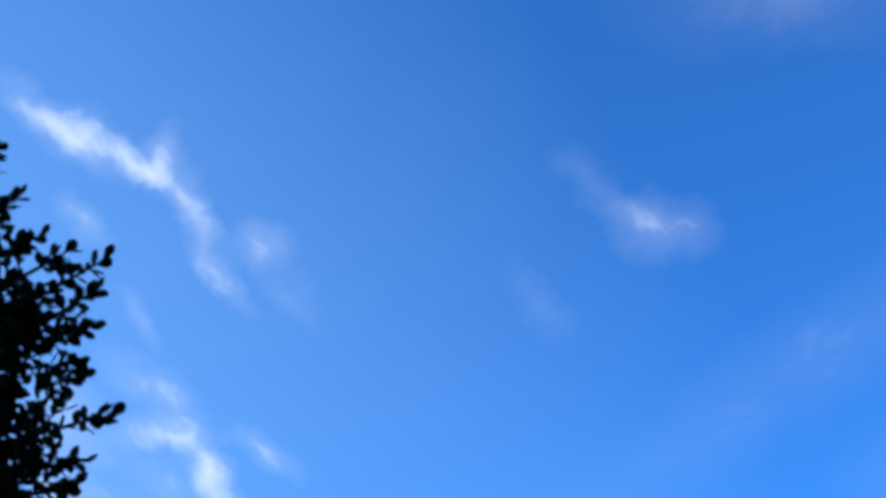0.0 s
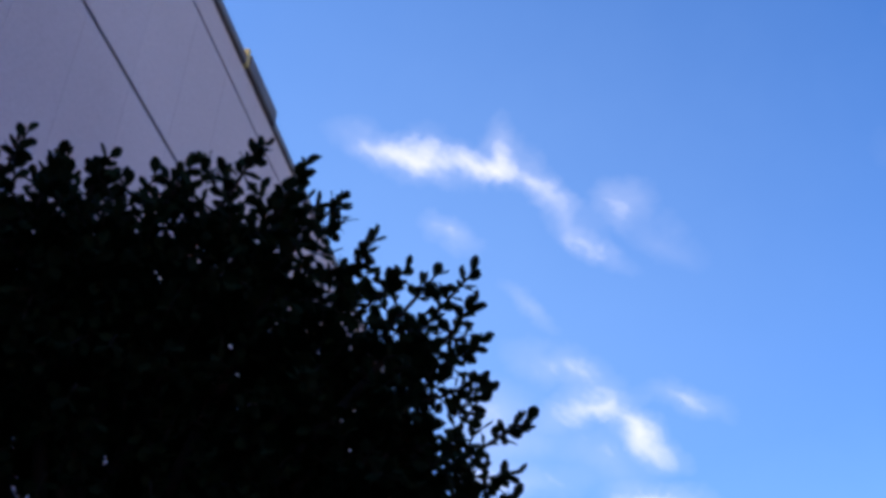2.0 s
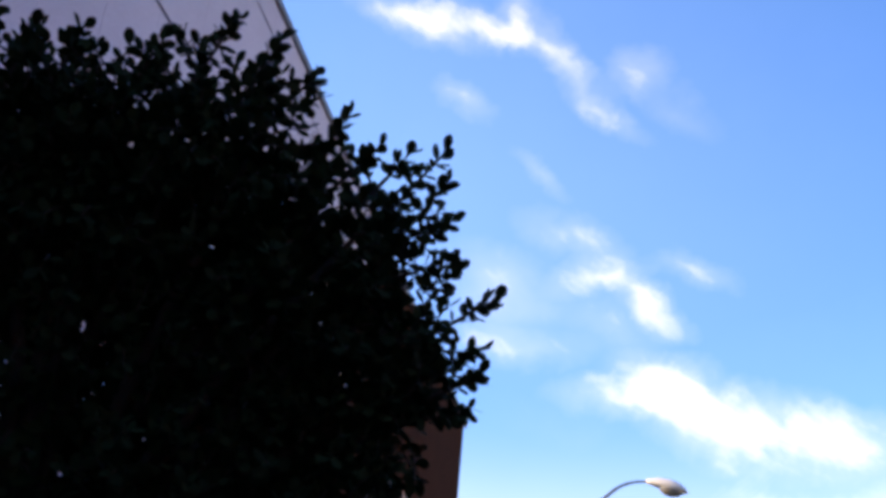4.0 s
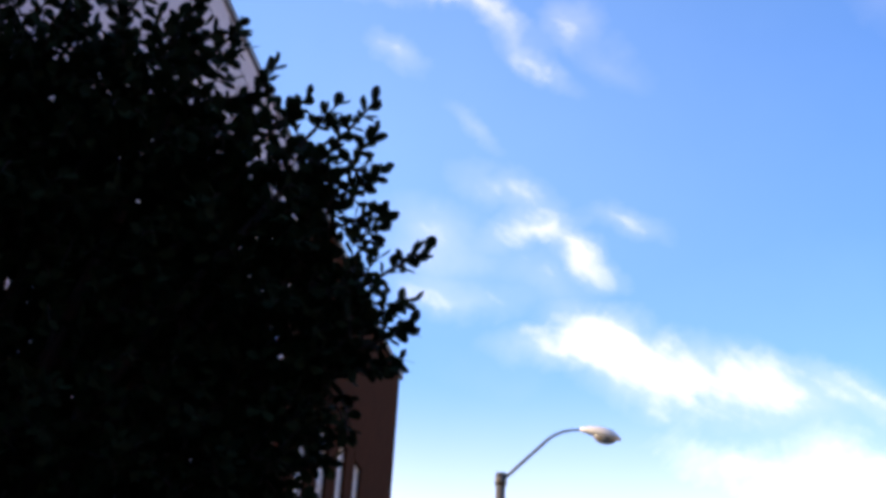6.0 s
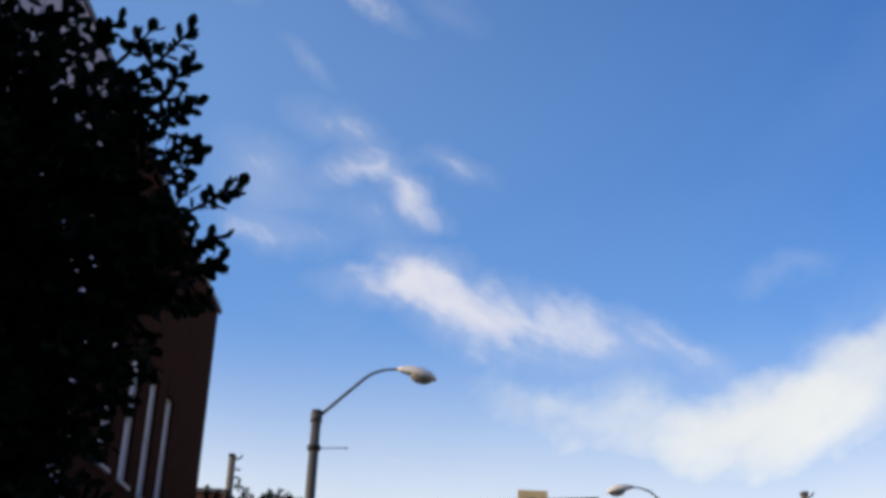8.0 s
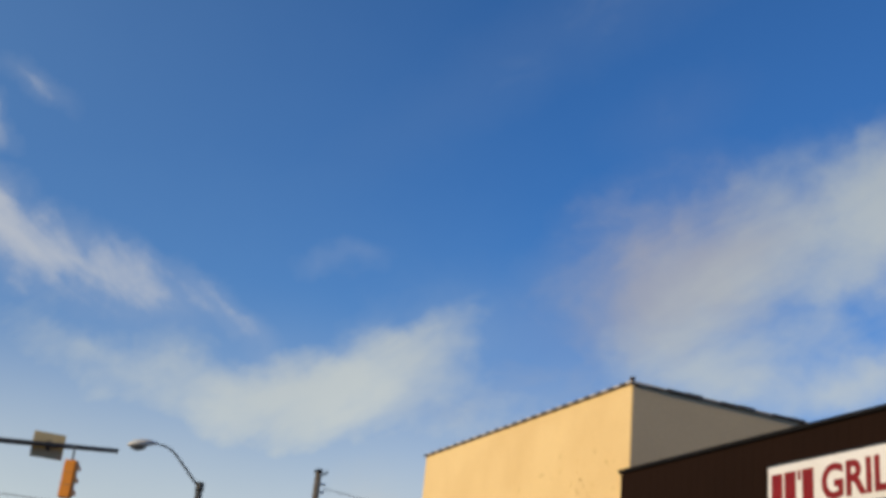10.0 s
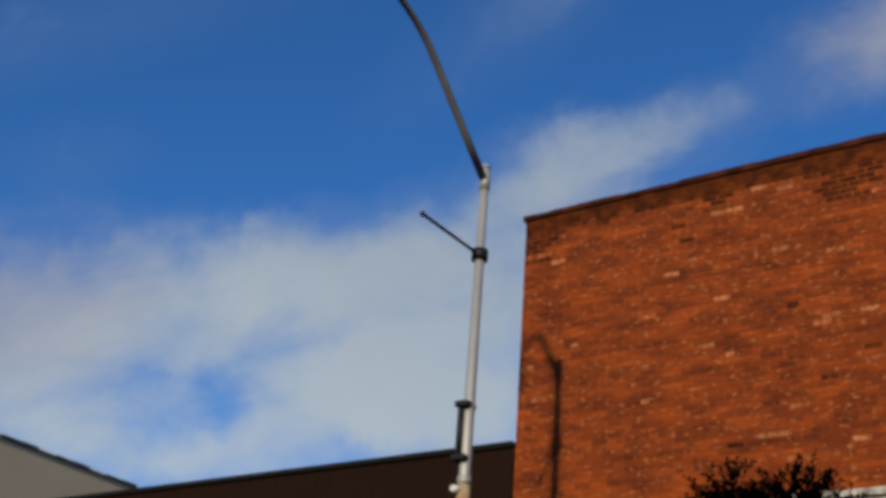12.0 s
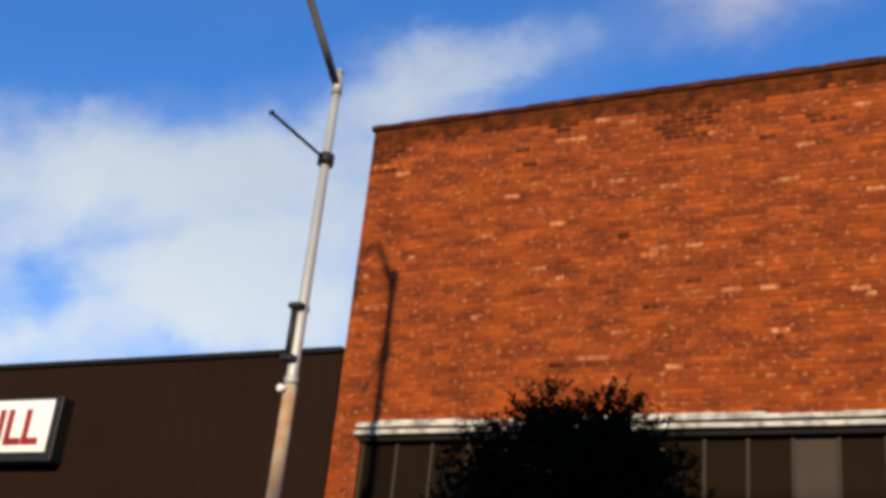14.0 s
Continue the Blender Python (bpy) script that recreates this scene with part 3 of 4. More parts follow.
def brown_shop():
    x, v0, v1, top = RIGHT, 7.42, 19.44, 6.40
    b = thing("shop_building", (RIGHT + 5, 13, 0), "low shop building with dark brown ribbed metal front", "building")
    o = Vector(b.location)

    def put(name, lo, hi, mat, label="", bevel=0.0):
        return part(name, box(Vector(lo) - o, Vector(hi) - o, bevel), mat, b, label)
    put("wall", (x + 0.03, v0, 3.2), (RIGHT + 0.3, v1, top), M_BROWN)
    put("wall", (x + 0.5, v0, 0), (RIGHT + 0.9, v1, 3.2), M_FARWALL, "recessed ground-floor wall")
    put("roof", (RIGHT + 0.3, v0, top - 0.4), (RIGHT + 12, v1, top - 0.3), M_ROOF)
    put("wall", (RIGHT + 11.7, v0, 0), (RIGHT + 12, v1, top - 0.4), M_FARWALL)
    n = 49
    step = (v1 - v0) / n
    for i in range(n):
        put("panel", (x, v0 + i * step + 0.002, 3.2), (x + 0.028, v0 + (i + 1) * step - 0.002, top), M_BROWN)
    put("cap", (x - 0.05, v0, top), (RIGHT + 0.35, v1 + 0.03, top + 0.075), M_CAPMETAL, "", 0.01)


def letters(text, size, depth, mat, parent, at):
    curve = bpy.data.curves.new("letters", "FONT")
    curve.offset = 0.02
    curve.body, curve.size, curve.extrude, curve.align_x, curve.align_y = text, size, depth, "LEFT", "BOTTOM_BASELINE"
    ob = new("tmp", curve)
    bpy.context.view_layer.update()
    me = bpy.data.meshes.new_from_object(ob.evaluated_get(bpy.context.evaluated_depsgraph_get()))
    bpy.data.objects.remove(ob)
    me.materials.clear()
    me.materials.append(mat)
    lo, hi = min(v.co.x for v in me.vertices), max(v.co.x for v in me.vertices)
    out = new("lettering", me)
    out.parent = parent
    out.matrix_basis = at
    return out, lo, hi


def shop_sign():
    x, v0, v1, z0, z1 = RIGHT, 11.66, 14.88, 4.94, 5.87
    s = thing("shop_sign", (x, (v0 + v1) / 2, z0), "white lightbox sign with red letters in black case", "sign")
    o = Vector(s.location)
    part("case", box(Vector((x - 0.24, v0, z0)) - o, Vector((x, v1, z1)) - o, 0.015), M_SIGNBOX, s)
    part("face", box(Vector((x - 0.26, v0 + 0.12, z0 + 0.13)) - o, Vector((x - 0.238, v1 - 0.05, z1 - 0.05)) - o, 0.004), M_SIGNFACE, s, "white lit-type sign face")
    # letters run towards -y, as read from the street
    turn = Matrix(((0, 0, -1), (-1, 0, 0), (0, 1, 0))).to_4x4()
    at = Matrix.Translation(Vector((x - 0.262, 13.64, z0 + 0.25)) - o) @ turn
    word, lo, hi = letters("GRILL", 0.70, 0.006, M_RED, s, at)
    word.matrix_basis = at @ Matrix.Diagonal((1.70 / hi, 1.0, 1.0, 1.0))
    word["label"] = "bold red capital letters"
    # the name before it: plain blocks of the letters' size and colour
    for a, w, h, up in ((14.74, 0.25, 0.50, 0), (14.44, 0.25, 0.50, 0), (14.14, 0.06, 0.15, 0.35), (14.04, 0.24, 0.50, 0)):
        part("bar", box(Vector((x - 0.27, a - w, z0 + 0.25 + up)) - o, Vector((x - 0.2605, a, z0 + 0.25 + up + h)) - o, 0.003), M_RED, s, "red block in place of a letter")


cream_block()
awning()
brown_shop()
shop_sign()


def brick_block():
    v0, v1, top, base = -12.0, 7.4, 9.74, 5.3
    b = thing("brick_block", (RIGHT + 6, -2, 0), "orange-red brick building with sooty parapet and white band", "building")
    o = Vector(b.location)

    def put(name, lo, hi, mat, label="", bevel=0.0, up=None):
        return part(name, box(Vector(lo) - o, Vector(hi) - o, bevel), mat, up or b, label)
    front = put("wall", (RIGHT + 0.007, v0, base + 0.1), (RIGHT + 0.3, v1 - 0.012, top - 0.3), M_MORTAR, "red brick front wall")
    put("parapet", (RIGHT + 0.007, v0, top - 0.298), (RIGHT + 0.3, v1 - 0.012, top - 0.02), M_SOOT, "sooty parapet")
    put("pier", (RIGHT + 0.007, 7.0, 0), (RIGHT + 0.3, v1 - 0.012, base + 0.098), M_MORTAR)
    put("wall", (RIGHT + 0.3, v1 - 0.3, 0), (RIGHT + 12, v1, top), M_DARKBRICK, "side wall")
    put("wall", (RIGHT + 11.7, v0, 0), (RIGHT + 12, v1 - 0.3, top), M_DARKBRICK)
    put("wall", (RIGHT + 0.3, v0, 0), (RIGHT + 11.7, v0 + 0.3, top), M_DARKBRICK)
    put("roof", (RIGHT + 0.3, v0 + 0.3, top - 0.4), (RIGHT + 11.7, v1 - 0.3, top - 0.3), M_ROOF)
    # shop front below the band
    put("backing", (RIGHT + 0.14, v0, 0), (RIGHT + 0.3, 6.98, base - 0.05), M_ROOF)
    starts = [6.98 - 0.47 * i for i in range(40)]
    for i, s in enumerate(starts):
        put("siding_panel", (RIGHT + 0.08, s - 0.465, 0.15), (RIGHT + 0.138, s - 0.005, base - 0.05), M_SIDINGPALE if i == 11 else M_SIDING)
        put("batten", (RIGHT + 0.045, s - 0.03, 0.15), (RIGHT + 0.078, s + 0.01, base - 0.06 - 0.01 * (i % 3)), M_BATTEN, "", 0.004)
    # white band: flashing over a fascia, uneven along its edge
    rng = random.Random(8)
    put("fascia", (RIGHT - 0.085, v0, base - 0.02), (RIGHT + 0.16, 7.06, base + 0.035), M_BAND, "flaking white fascia", 0.006)
    put("groove", (RIGHT - 0.05, v0, base + 0.037), (RIGHT + 0.16, 7.03, base + 0.068), M_BATTEN)
    put("fascia", (RIGHT - 0.085, v0, base + 0.07), (RIGHT + 0.16, 7.05, base + 0.112), M_BAND, "flaking white fascia", 0.006)
    # dark strip that paints the shadow under the fascia
    put("painted_shadow", (RIGHT - 0.02, v0, base - 0.09), (RIGHT + 0.16, 7.02, base - 0.024), M_CAPMETAL)
    v = v0
    while v < 7.0:
        w = rng.uniform(0.25, 0.9)
        put("flashing", (RIGHT - 0.07 + rng.uniform(-0.015, 0.015), v, base + 0.114), (RIGHT + 0.01, min(v + w, 7.03) - 0.006, base + 0.125 + rng.uniform(0, 0.035)), M_BAND, "", 0.006)
        v += w
    vent = part("vent", box(Vector((RIGHT - 0.015, 3.66, 7.70)) - o, Vector((RIGHT + 0.02, 3.80, 7.77)) - o, 0.004), M_COPINGBRICK, b, "small dark wall vent")
    return b, front, o


def bricks_of(b, front, o):
    """Courses of single bricks: those beside the street corner as pieces, the rest joined."""
    L, Hh, T, J = 0.205, 0.064, 0.10, 0.011
    protos = {}

    def proto(length):
        key = round(length, 3)
        if key not in protos:
            bm = box((0, 0, 0), (T, length, Hh), 0.0)
            for vv in bm.verts:
                if vv.co.x < 0.01:
                    vv.co.y += 0.004 if vv.co.y < 0.01 else -0.004
                    vv.co.z += 0.003 if vv.co.z < 0.01 else -0.003
            protos[key] = mesh_of(bm, "brick", M_BRICK)
        return protos[key]
    rng = random.Random(11)
    joined = bmesh.new()
    count = 0
    course, z = 0, 5.47
    top = 9.74

    def lay(v, z, length):
        nonlocal count
        proud = rng.uniform(-0.002, 0.003)
        soot = z > top - 0.34 + 0.08 * noise.noise(Vector((v * 1.7, 3, 0))) and rng.random() < 0.93
        soot = soot or (z > top - 0.75 and noise.noise(Vector((v * 0.9, z * 1.2, 1.0))) > 0.18 and rng.random() < 0.75)
        soot = soot or rng.random() < 0.006
        pale = not soot and rng.random() < (0.02 + 0.035 * (noise.noise(Vector((v, z * 2, 7))) > 0.2))
        x = RIGHT + proud
        if 4.5 < v < 7.2 and 6.5 < z < 8.6 and count < 290 and not soot and not pale:
            ob = new("brick", proto(length))
            ob.parent = front
            ob.location = Vector((x, v, z)) - o
            count += 1
            return
        idx = 1 if soot else 2 if pale else 0
        lo, hi = Vector((x, v, z)) - o, Vector((RIGHT + 0.05, v + length, z + Hh)) - o
        c = [joined.verts.new(q) for q in ((lo.x, lo.y + .004, lo.z + .003), (lo.x, hi.y - .004, lo.z + .003), (lo.x, hi.y - .004, hi.z - .003), (lo.x, lo.y + .004, hi.z - .003),
                                           (hi.x, lo.y, lo.z), (hi.x, hi.y, lo.z), (hi.x, hi.y, hi.z), (hi.x, lo.y, hi.z))]
        for q in ((3, 2, 1, 0), (0, 1, 5, 4), (1, 2, 6, 5), (2, 3, 7, 6), (3, 0, 4, 7)):
            joined.faces.new([c[k] for k in q]).material_index = idx

    while z < top - 0.06:
        v = 7.4
        header = course % 6 == 5
        step = 0.098 if header else L
        if course % 2:
            lay(v - 0.098, z, 0.098)
            v -= 0.098 + J
        while v - step > -3.5:
            lay(v - step, z, step)
            v -= step + J
        z += Hh + J
        course += 1
    # pier beside the shop front
    z = 5.47 - (Hh + J)
    course = 1
    while z > 3.0:
        v = 7.4
        for length in ((0.098, 0.205) if course % 2 else (0.205, 0.098)):
            lay(v - length, z, length)
            v -= length + J
        z -= Hh + J
        course += 1
    # coping course of bricks laid flat, chipped and settled here and there
    v = 7.43
    while v > -3.5:
        h = 0.075 + 0.018 * noise.noise(Vector((v * 1.3, 0.5, 2.0))) + rng.uniform(-0.005, 0.005)
        add_box(joined, Vector((RIGHT - 0.03 + rng.uniform(-0.006, 0.006), v - 0.205, top - 0.05)) - o, Vector((RIGHT + 0.31, v, top - 0.05 + h)) - o, 0, 3)
        v -= 0.211
    rest = part("brickwork", joined, [M_BRICKS, M_SOOT, M_PALEBRICK, M_COPINGBRICK], front, "courses of orange-red brick")
    rest["kind"] = "stuff"


# ---- street lamps, signals, poles ----
def cobra_head(parent, at, way, s=1.0):
    """A cobra lamp head at the end of an arm; way: unit vector out along the arm."""
    way = Vector(way).normalized()
    side = way.cross(Vector((0, 0, 1))).normalized()
    up = side.cross(way)
    m = Matrix((way, side, up)).transposed().to_4x4()
    m.translation = at
    stations = [(0.0, 0.05, 0.05, 0.0), (0.08, 0.075, 0.075, 0.0), (0.21, 0.125, 0.12, -0.005), (0.40, 0.165, 0.14, -0.015), (0.58, 0.16, 0.125, -0.03), (0.70, 0.105, 0.075, -0.045), (0.76, 0.03, 0.025, -0.05)]
    bm = bmesh.new()
    rings = []
    for d, w, h, dz in stations:
        rings.append([bm.verts.new(m @ (Vector((d, math.cos(a) * w, dz + math.sin(a) * (h if math.sin(a) > 0 else h * 0.45))) * s)) for a in (2 * math.pi * k / 16 for k in range(16))])
    for a, c in zip(rings, rings[1:]):
        for k in range(16):
            bm.faces.new((a[k], a[(k + 1) % 16], c[(k + 1) % 16], c[k])).smooth = True
    bm.faces.new(list(reversed(rings[0])))
    bm.faces.new(rings[-1])
    bmesh.ops.recalc_face_normals(bm, faces=bm.faces[:])
    head = part("lamp_head", bm, M_LAMPHEAD, parent, "pale cobra lamp head")
    bm = bmesh.new()
    bmesh.ops.create_uvsphere(bm, u_segments=16, v_segments=8, radius=1)
    for q in bm.verts:
        q.co = m @ (Vector((0.47 + q.co.x * 0.22, q.co.y * 0.135, -0.055 + q.co.z * 0.13)) * s)
    part("lens", bm, M_LENS, head, "grey glass lens", True)
    return head


def street_lamp(at, top, arm_way, reach, rise, mat, label, base_r=0.11, top_r=0.075, straight=False, arm_mat=None):
    lamp = thing("street_lamp", at, label, "street lamp", "street lamps")
    way = Vector((*arm_way, 0)).normalized()
    part("pole", tube([(0, 0, 0.02), (0, 0, top * 0.5), (0, 0, top)], [base_r, (base_r + top_r) / 2, top_r], 16), mat, lamp)
    part("base_plate", box((-0.2, -0.2, 0), (0.2, 0.2, 0.03), 0.006), M_OLDSTEEL, lamp)
    part("cap", tube([(0, 0, top), (0, 0, top + 0.03), (0, 0, top + 0.05)], [top_r * 1.2, top_r * 1.15, top_r * 0.4], 16), mat, lamp)
    start = way * 0.05 + Vector((0, 0, top - 0.14))
    knee = way * (reach * 0.45) + Vector((0, 0, top + rise * 0.76))
    end = way * reach + Vector((0, 0, top + rise))
    bend = way * (reach * 0.66) + Vector((0, 0, top + rise * 1.12))
    if straight:
        knee = way * (reach * 0.54) + Vector((0, 0, top + rise * 0.72))
        bend = way * (reach * 0.72) + Vector((0, 0, top + rise * 1.02))
    pts = [start, start.lerp(knee, 0.33), start.lerp(knee, 0.66)] + arc(knee, bend, end, 11)
    part("arm", tube(pts, [0.045 - 0.015 * i / 14 for i in range(15)], 10), arm_mat or mat, lamp)
    part("clamp", tube([(0, 0, top - 0.28), (0, 0, top - 0.06)], top_r * 1.25, 16), mat, lamp)
    cobra_head(lamp, end - way * 0.04, way + Vector((0, 0, -0.16)), 1.4)
    return lamp


def banner_rod(lamp, z, way, length, r=0.018, collar=0.09):
    way = Vector(way).normalized()
    part("banner_rod", tube([way * 0.05 + Vector((0, 0, z)), way * length + Vector((0, 0, z))], r, 8), M_BLACK, lamp, "thin black banner rod")
    part("rod_collar", tube([(0, 0, z - 0.06), (0, 0, z + 0.06)], collar, 14), M_BLACK, lamp)
    tip = way * length + Vector((0, 0, z))
    bm = bmesh.new()
    bmesh.ops.create_uvsphere(bm, u_segments=10, v_segments=6, radius=0.03)
    bmesh.ops.translate(bm, verts=bm.verts[:], vec=tip)
    part("knob", bm, M_BLACK, lamp, "", True)


def signal_head(at, face, hang, label, back=False):
    """A three-lamp traffic signal, top at `at`; face: angle it looks to; hang: length of its hanger."""
    s = thing("traffic_signal", at, label, "traffic signal", "traffic signals")
    s.rotation_euler.z = radians(face)
    w, d, h = 0.15, 0.11, 0.92
    part("housing", box((-w, -d, -h), (w, d, 0), 0.03), M_YELLOW, s, "yellow signal housing")
    part("hanger", tube([(0, 0, -0.01), (0, 0, hang)], 0.025, 10), M_OLDSTEEL, s)
    part("bracket", box((-0.05, -0.06, hang - 0.03), (0.05, 0.06, hang + 0.05), 0.01), M_OLDSTEEL, s)
    for k in range(3):
        z = -0.16 - 0.30 * k
        bm = bmesh.new()
        n = 14
        rings = []
        for r, y in ((0.125, -d), (0.13, -d - 0.2), (0.12, -d - 0.2), (0.115, -d)):
            rings.append([bm.verts.new((math.cos(a) * r, y, z + math.sin(a) * r)) for a in (math.radians(-20 + 220 * i / n) for i in range(n + 1))])
        for a, c in zip(rings, rings[1:]):
            for i in range(n):
                bm.faces.new((a[i], a[i + 1], c[i + 1], c[i])).smooth = True
        bmesh.ops.recalc_face_normals(bm, faces=bm.faces[:])
        part("visor", bm, M_YELLOW, s)
        part("lens", tube([(0, -d + 0.005, z), (0, -d - 0.02, z)], [0.09, 0.08], 16), M_SIGNALGLASS, s, "dark unlit lens")
        part("door_seam", box((-w + 0.01, d, z - 0.147), (w - 0.01, d + 0.008, z - 0.139)), M_OLDSTEEL, s)
    return s


def mast_arm(at, pts, r0, r1, label):
    a = thing("mast_arm", at, label, "mast arm", "mast arms")
    o = Vector(at)
    pts = [Vector(p) - o for p in pts]
    n = len(pts) - 1
    part("beam", tube(pts, [r0 + (r1 - r0) * i / n for i in range(n + 1)], 14), M_OLDSTEEL, a)
    d = (pts[1] - pts[0]).normalized()
    part("flange", tube([pts[0] - d * 0.02, pts[0] + d * 0.05], r0 * 1.7, 14), M_OLDSTEEL, a)
    part("end_cap", tube([pts[-1], pts[-1] + d * 0.03], r1 * 1.15, 14), M_BLACK, a)
    return a


def span(a, b, sag, name="cable", label="thin black overhead cable between poles"):
    a, b = Vector(a), Vector(b)
    pts = [a.lerp(b, i / 24) - Vector((0, 0, sag * 4 * (i / 24) * (1 - i / 24))) for i in range(25)]
    c = part(name, tube([p - a for p in pts], 0.014, 6), M_WIRE)
    c.location = a
    return tagged(c, label, "cable", "overhead cables")


def utility_pole(at, top, label, r=0.15):
    p = thing("utility_pole", at, label, "utility pole", "utility poles")
    part("pole", tube([(0, 0, -0.1), (0, 0, top * 0.5), (0, 0, top)], [r * 1.15, r, r * 0.85], 14), M_WOODPOLE, p)
    part("bracket", tube([(0.05, 0, top - 0.12), (0.30, 0, top - 0.02), (0.36, 0, top + 0.10)], 0.035, 8), M_BLACK, p)
    for z in (0.45, 0.75, 1.1):
        bm = tube([(0.12, 0, top - z), (0.24, 0, top - z), (0.25, 0, top - z), (0.33, 0, top - z)], [0.03, 0.05, 0.07, 0.05], 10)
        part("insulator", bm, M_SIGNFACE, p, "white porcelain insulator")
    part("fitting", box((-0.12, -0.2, top - 0.02), (0.12, 0.2, top + 0.09), 0.02), M_BLACK, p)
    return p


def furnish_street():
    # lamp beside the red brick block
    lamp = street_lamp((9.6, 6.2, 0.15), 8.43, (-1, 0.02), 2.75, 1.12, M_STEEL, "tall galvanised street lamp with curved arm and banner rods", 0.08, 0.046, arm_mat=M_ARM)
    banner_rod(lamp, 7.33, (-1, 0.0, -0.05), 1.12)
    # added sleeve: its warm colour paints the sun on the pole's foot
    part("sleeve", tube([(0, 0, 0.03), (0, 0, 2.4), (0, 0, 4.78)], [0.078, 0.073, 0.067], 16), M_WARMSTEEL, lamp, "added rust-toned lower sleeve, its warmth standing for sunlight")
    part("sleeve_band", tube([(0, 0, 4.78), (0, 0, 4.86)], 0.072, 16), M_STEEL, lamp)
    part("bracket_bar", tube([(-0.07, 0.05, 5.02), (-0.07, 0.05, 5.62)], 0.034, 12), M_BLACK, lamp, "black bracket bar on the pole")
    for z in (5.04, 5.60):
        part("collar", box((-0.13, -0.05, z - 0.03), (0.06, 0.10, z + 0.03), 0.01), M_BLACK, lamp)
    part("rod_stub", tube([(-0.05, 0.02, 4.72), (-0.13, 0.05, 4.72)], 0.035, 10), M_SIGNFACE, lamp)
    # lamp and mast arm at the near corner
    lamp = street_lamp((-2.5, 30, 0.15), 8.83, (1, 0), 2.05, 1.22, M_OLDSTEEL, "weathered steel street lamp with curved arm at junction", 0.165, 0.12, True)
    banner_rod(lamp, 7.88, (1, -0.1, 0.02), 0.85, 0.013, 0.175)
    mast_arm((-2.5, 30, 6.33), [(-2.32, 30, 6.50), (0, 30, 6.68), (2.4, 30, 6.88), (4.72, 30, 7.07)], 0.085, 0.055, "long dark steel signal arm over the street")
    signal_head((1.24, 30, 6.44), 156, 0.33, "yellow traffic signal hanging from the mast arm, seen from behind")
    signal_head((3.72, 30, 6.66), 150, 0.32, "yellow traffic signal hanging near the mast arm's end")
    plate = thing("road_sign", (3.1, 30.14, 6.93), "blank pale back of a square road sign", "road sign")
    part("plate", box((-0.38, -0.04, -0.31), (0.38, -0.02, 0.31), 0.008), M_PLATE, plate)
    part("clip", box((-0.05, -0.08, -0.12), (0.05, -0.042, 0.12), 0.004), M_OLDSTEEL, plate)
    # far corner: lamp with two mast arms
    lamp = street_lamp((10.15, 44, 0.15), 8.83, (-1, 0), 1.9, 1.15, M_OLDSTEEL, "grey street lamp with two signal arms across junction", 0.17, 0.13, True)
    mast_arm((10.15, 44, 6.8), [(10.0, 44, 6.70), (7.5, 44, 6.9), (5.2, 44, 6.98), (3.3, 44, 7.0)], 0.09, 0.05, "long signal arm with a round sign across the junction")
    mast_arm((10.15, 43.9, 6.85), [(10.17, 43.85, 6.85), (10.6, 40.2, 7.08), (11.0, 36.6, 7.30)], 0.085, 0.05, "signal arm reaching over the cross street")
    disc = thing("road_sign", (4.95, 43.9, 6.95), "round dark road sign on the far signal arm", "road sign")
    part("plate", tube([(0, -0.03, 0), (0, -0.06, 0)], 0.34, 24), M_OLDSTEEL, disc)
    part("rim", tube([(0, -0.058, 0), (0, -0.066, 0)], [0.27, 0.27], 24), M_BLACK, disc)
    part("symbol", box((-0.05, -0.075, -0.17), (0.05, -0.067, 0.17)), M_SIGNFACE, disc)
    part("clip", box((-0.04, -0.03, -0.06), (0.04, 0.06, 0.06)), M_OLDSTEEL, disc)
    signal_head((4.33, 44, 6.30), 180, 0.62, "dark-faced signal hanging below the far arm")
    signal_head((7.15, 44, 6.16), 180, 0.70, "signal hanging below the far signal arm")
    signal_head((11.04, 36.72, 7.18), -12, 0.09, "yellow three-lamp signal facing the street, lenses dark")
    signal_head((10.93, 38.4, 6.84), -40, 0.30, "yellow three-lamp signal turned to the cross street")
    # far lamp down the street
    street_lamp((-2.5, 75, 0.15), 8.4, (1, 0), 2.6, 1.3, M_OLDSTEEL, "distant street lamp with curved arm", 0.15, 0.11, True)
    utility_pole((14.8, 44.4, 0.15), 10.1, "grey timber utility pole with insulators")
    utility_pole((-6.6, 43.5, 0.15), 10.3, "grey timber utility pole behind the brick building")
    utility_pole((40, 45.5, 0.0), 10.1, "grey timber utility pole along the cross street")
    for z0, z1, z2 in ((7.40, 7.90, 7.6), (6.95, 7.30, 7.2)):
        span((-6.6, 43.7, z0), (14.8, 44.6, z1), 0.12)
        span((14.8, 44.6, z1), (40, 45.6, z2), 0.4)
    span((15.05, 44.4, 9.65), (40, 45.5, 9.8), 0.5)
    span((-6.6, 43.7, 8.2), (-40, 44, 9.0), 0.5)


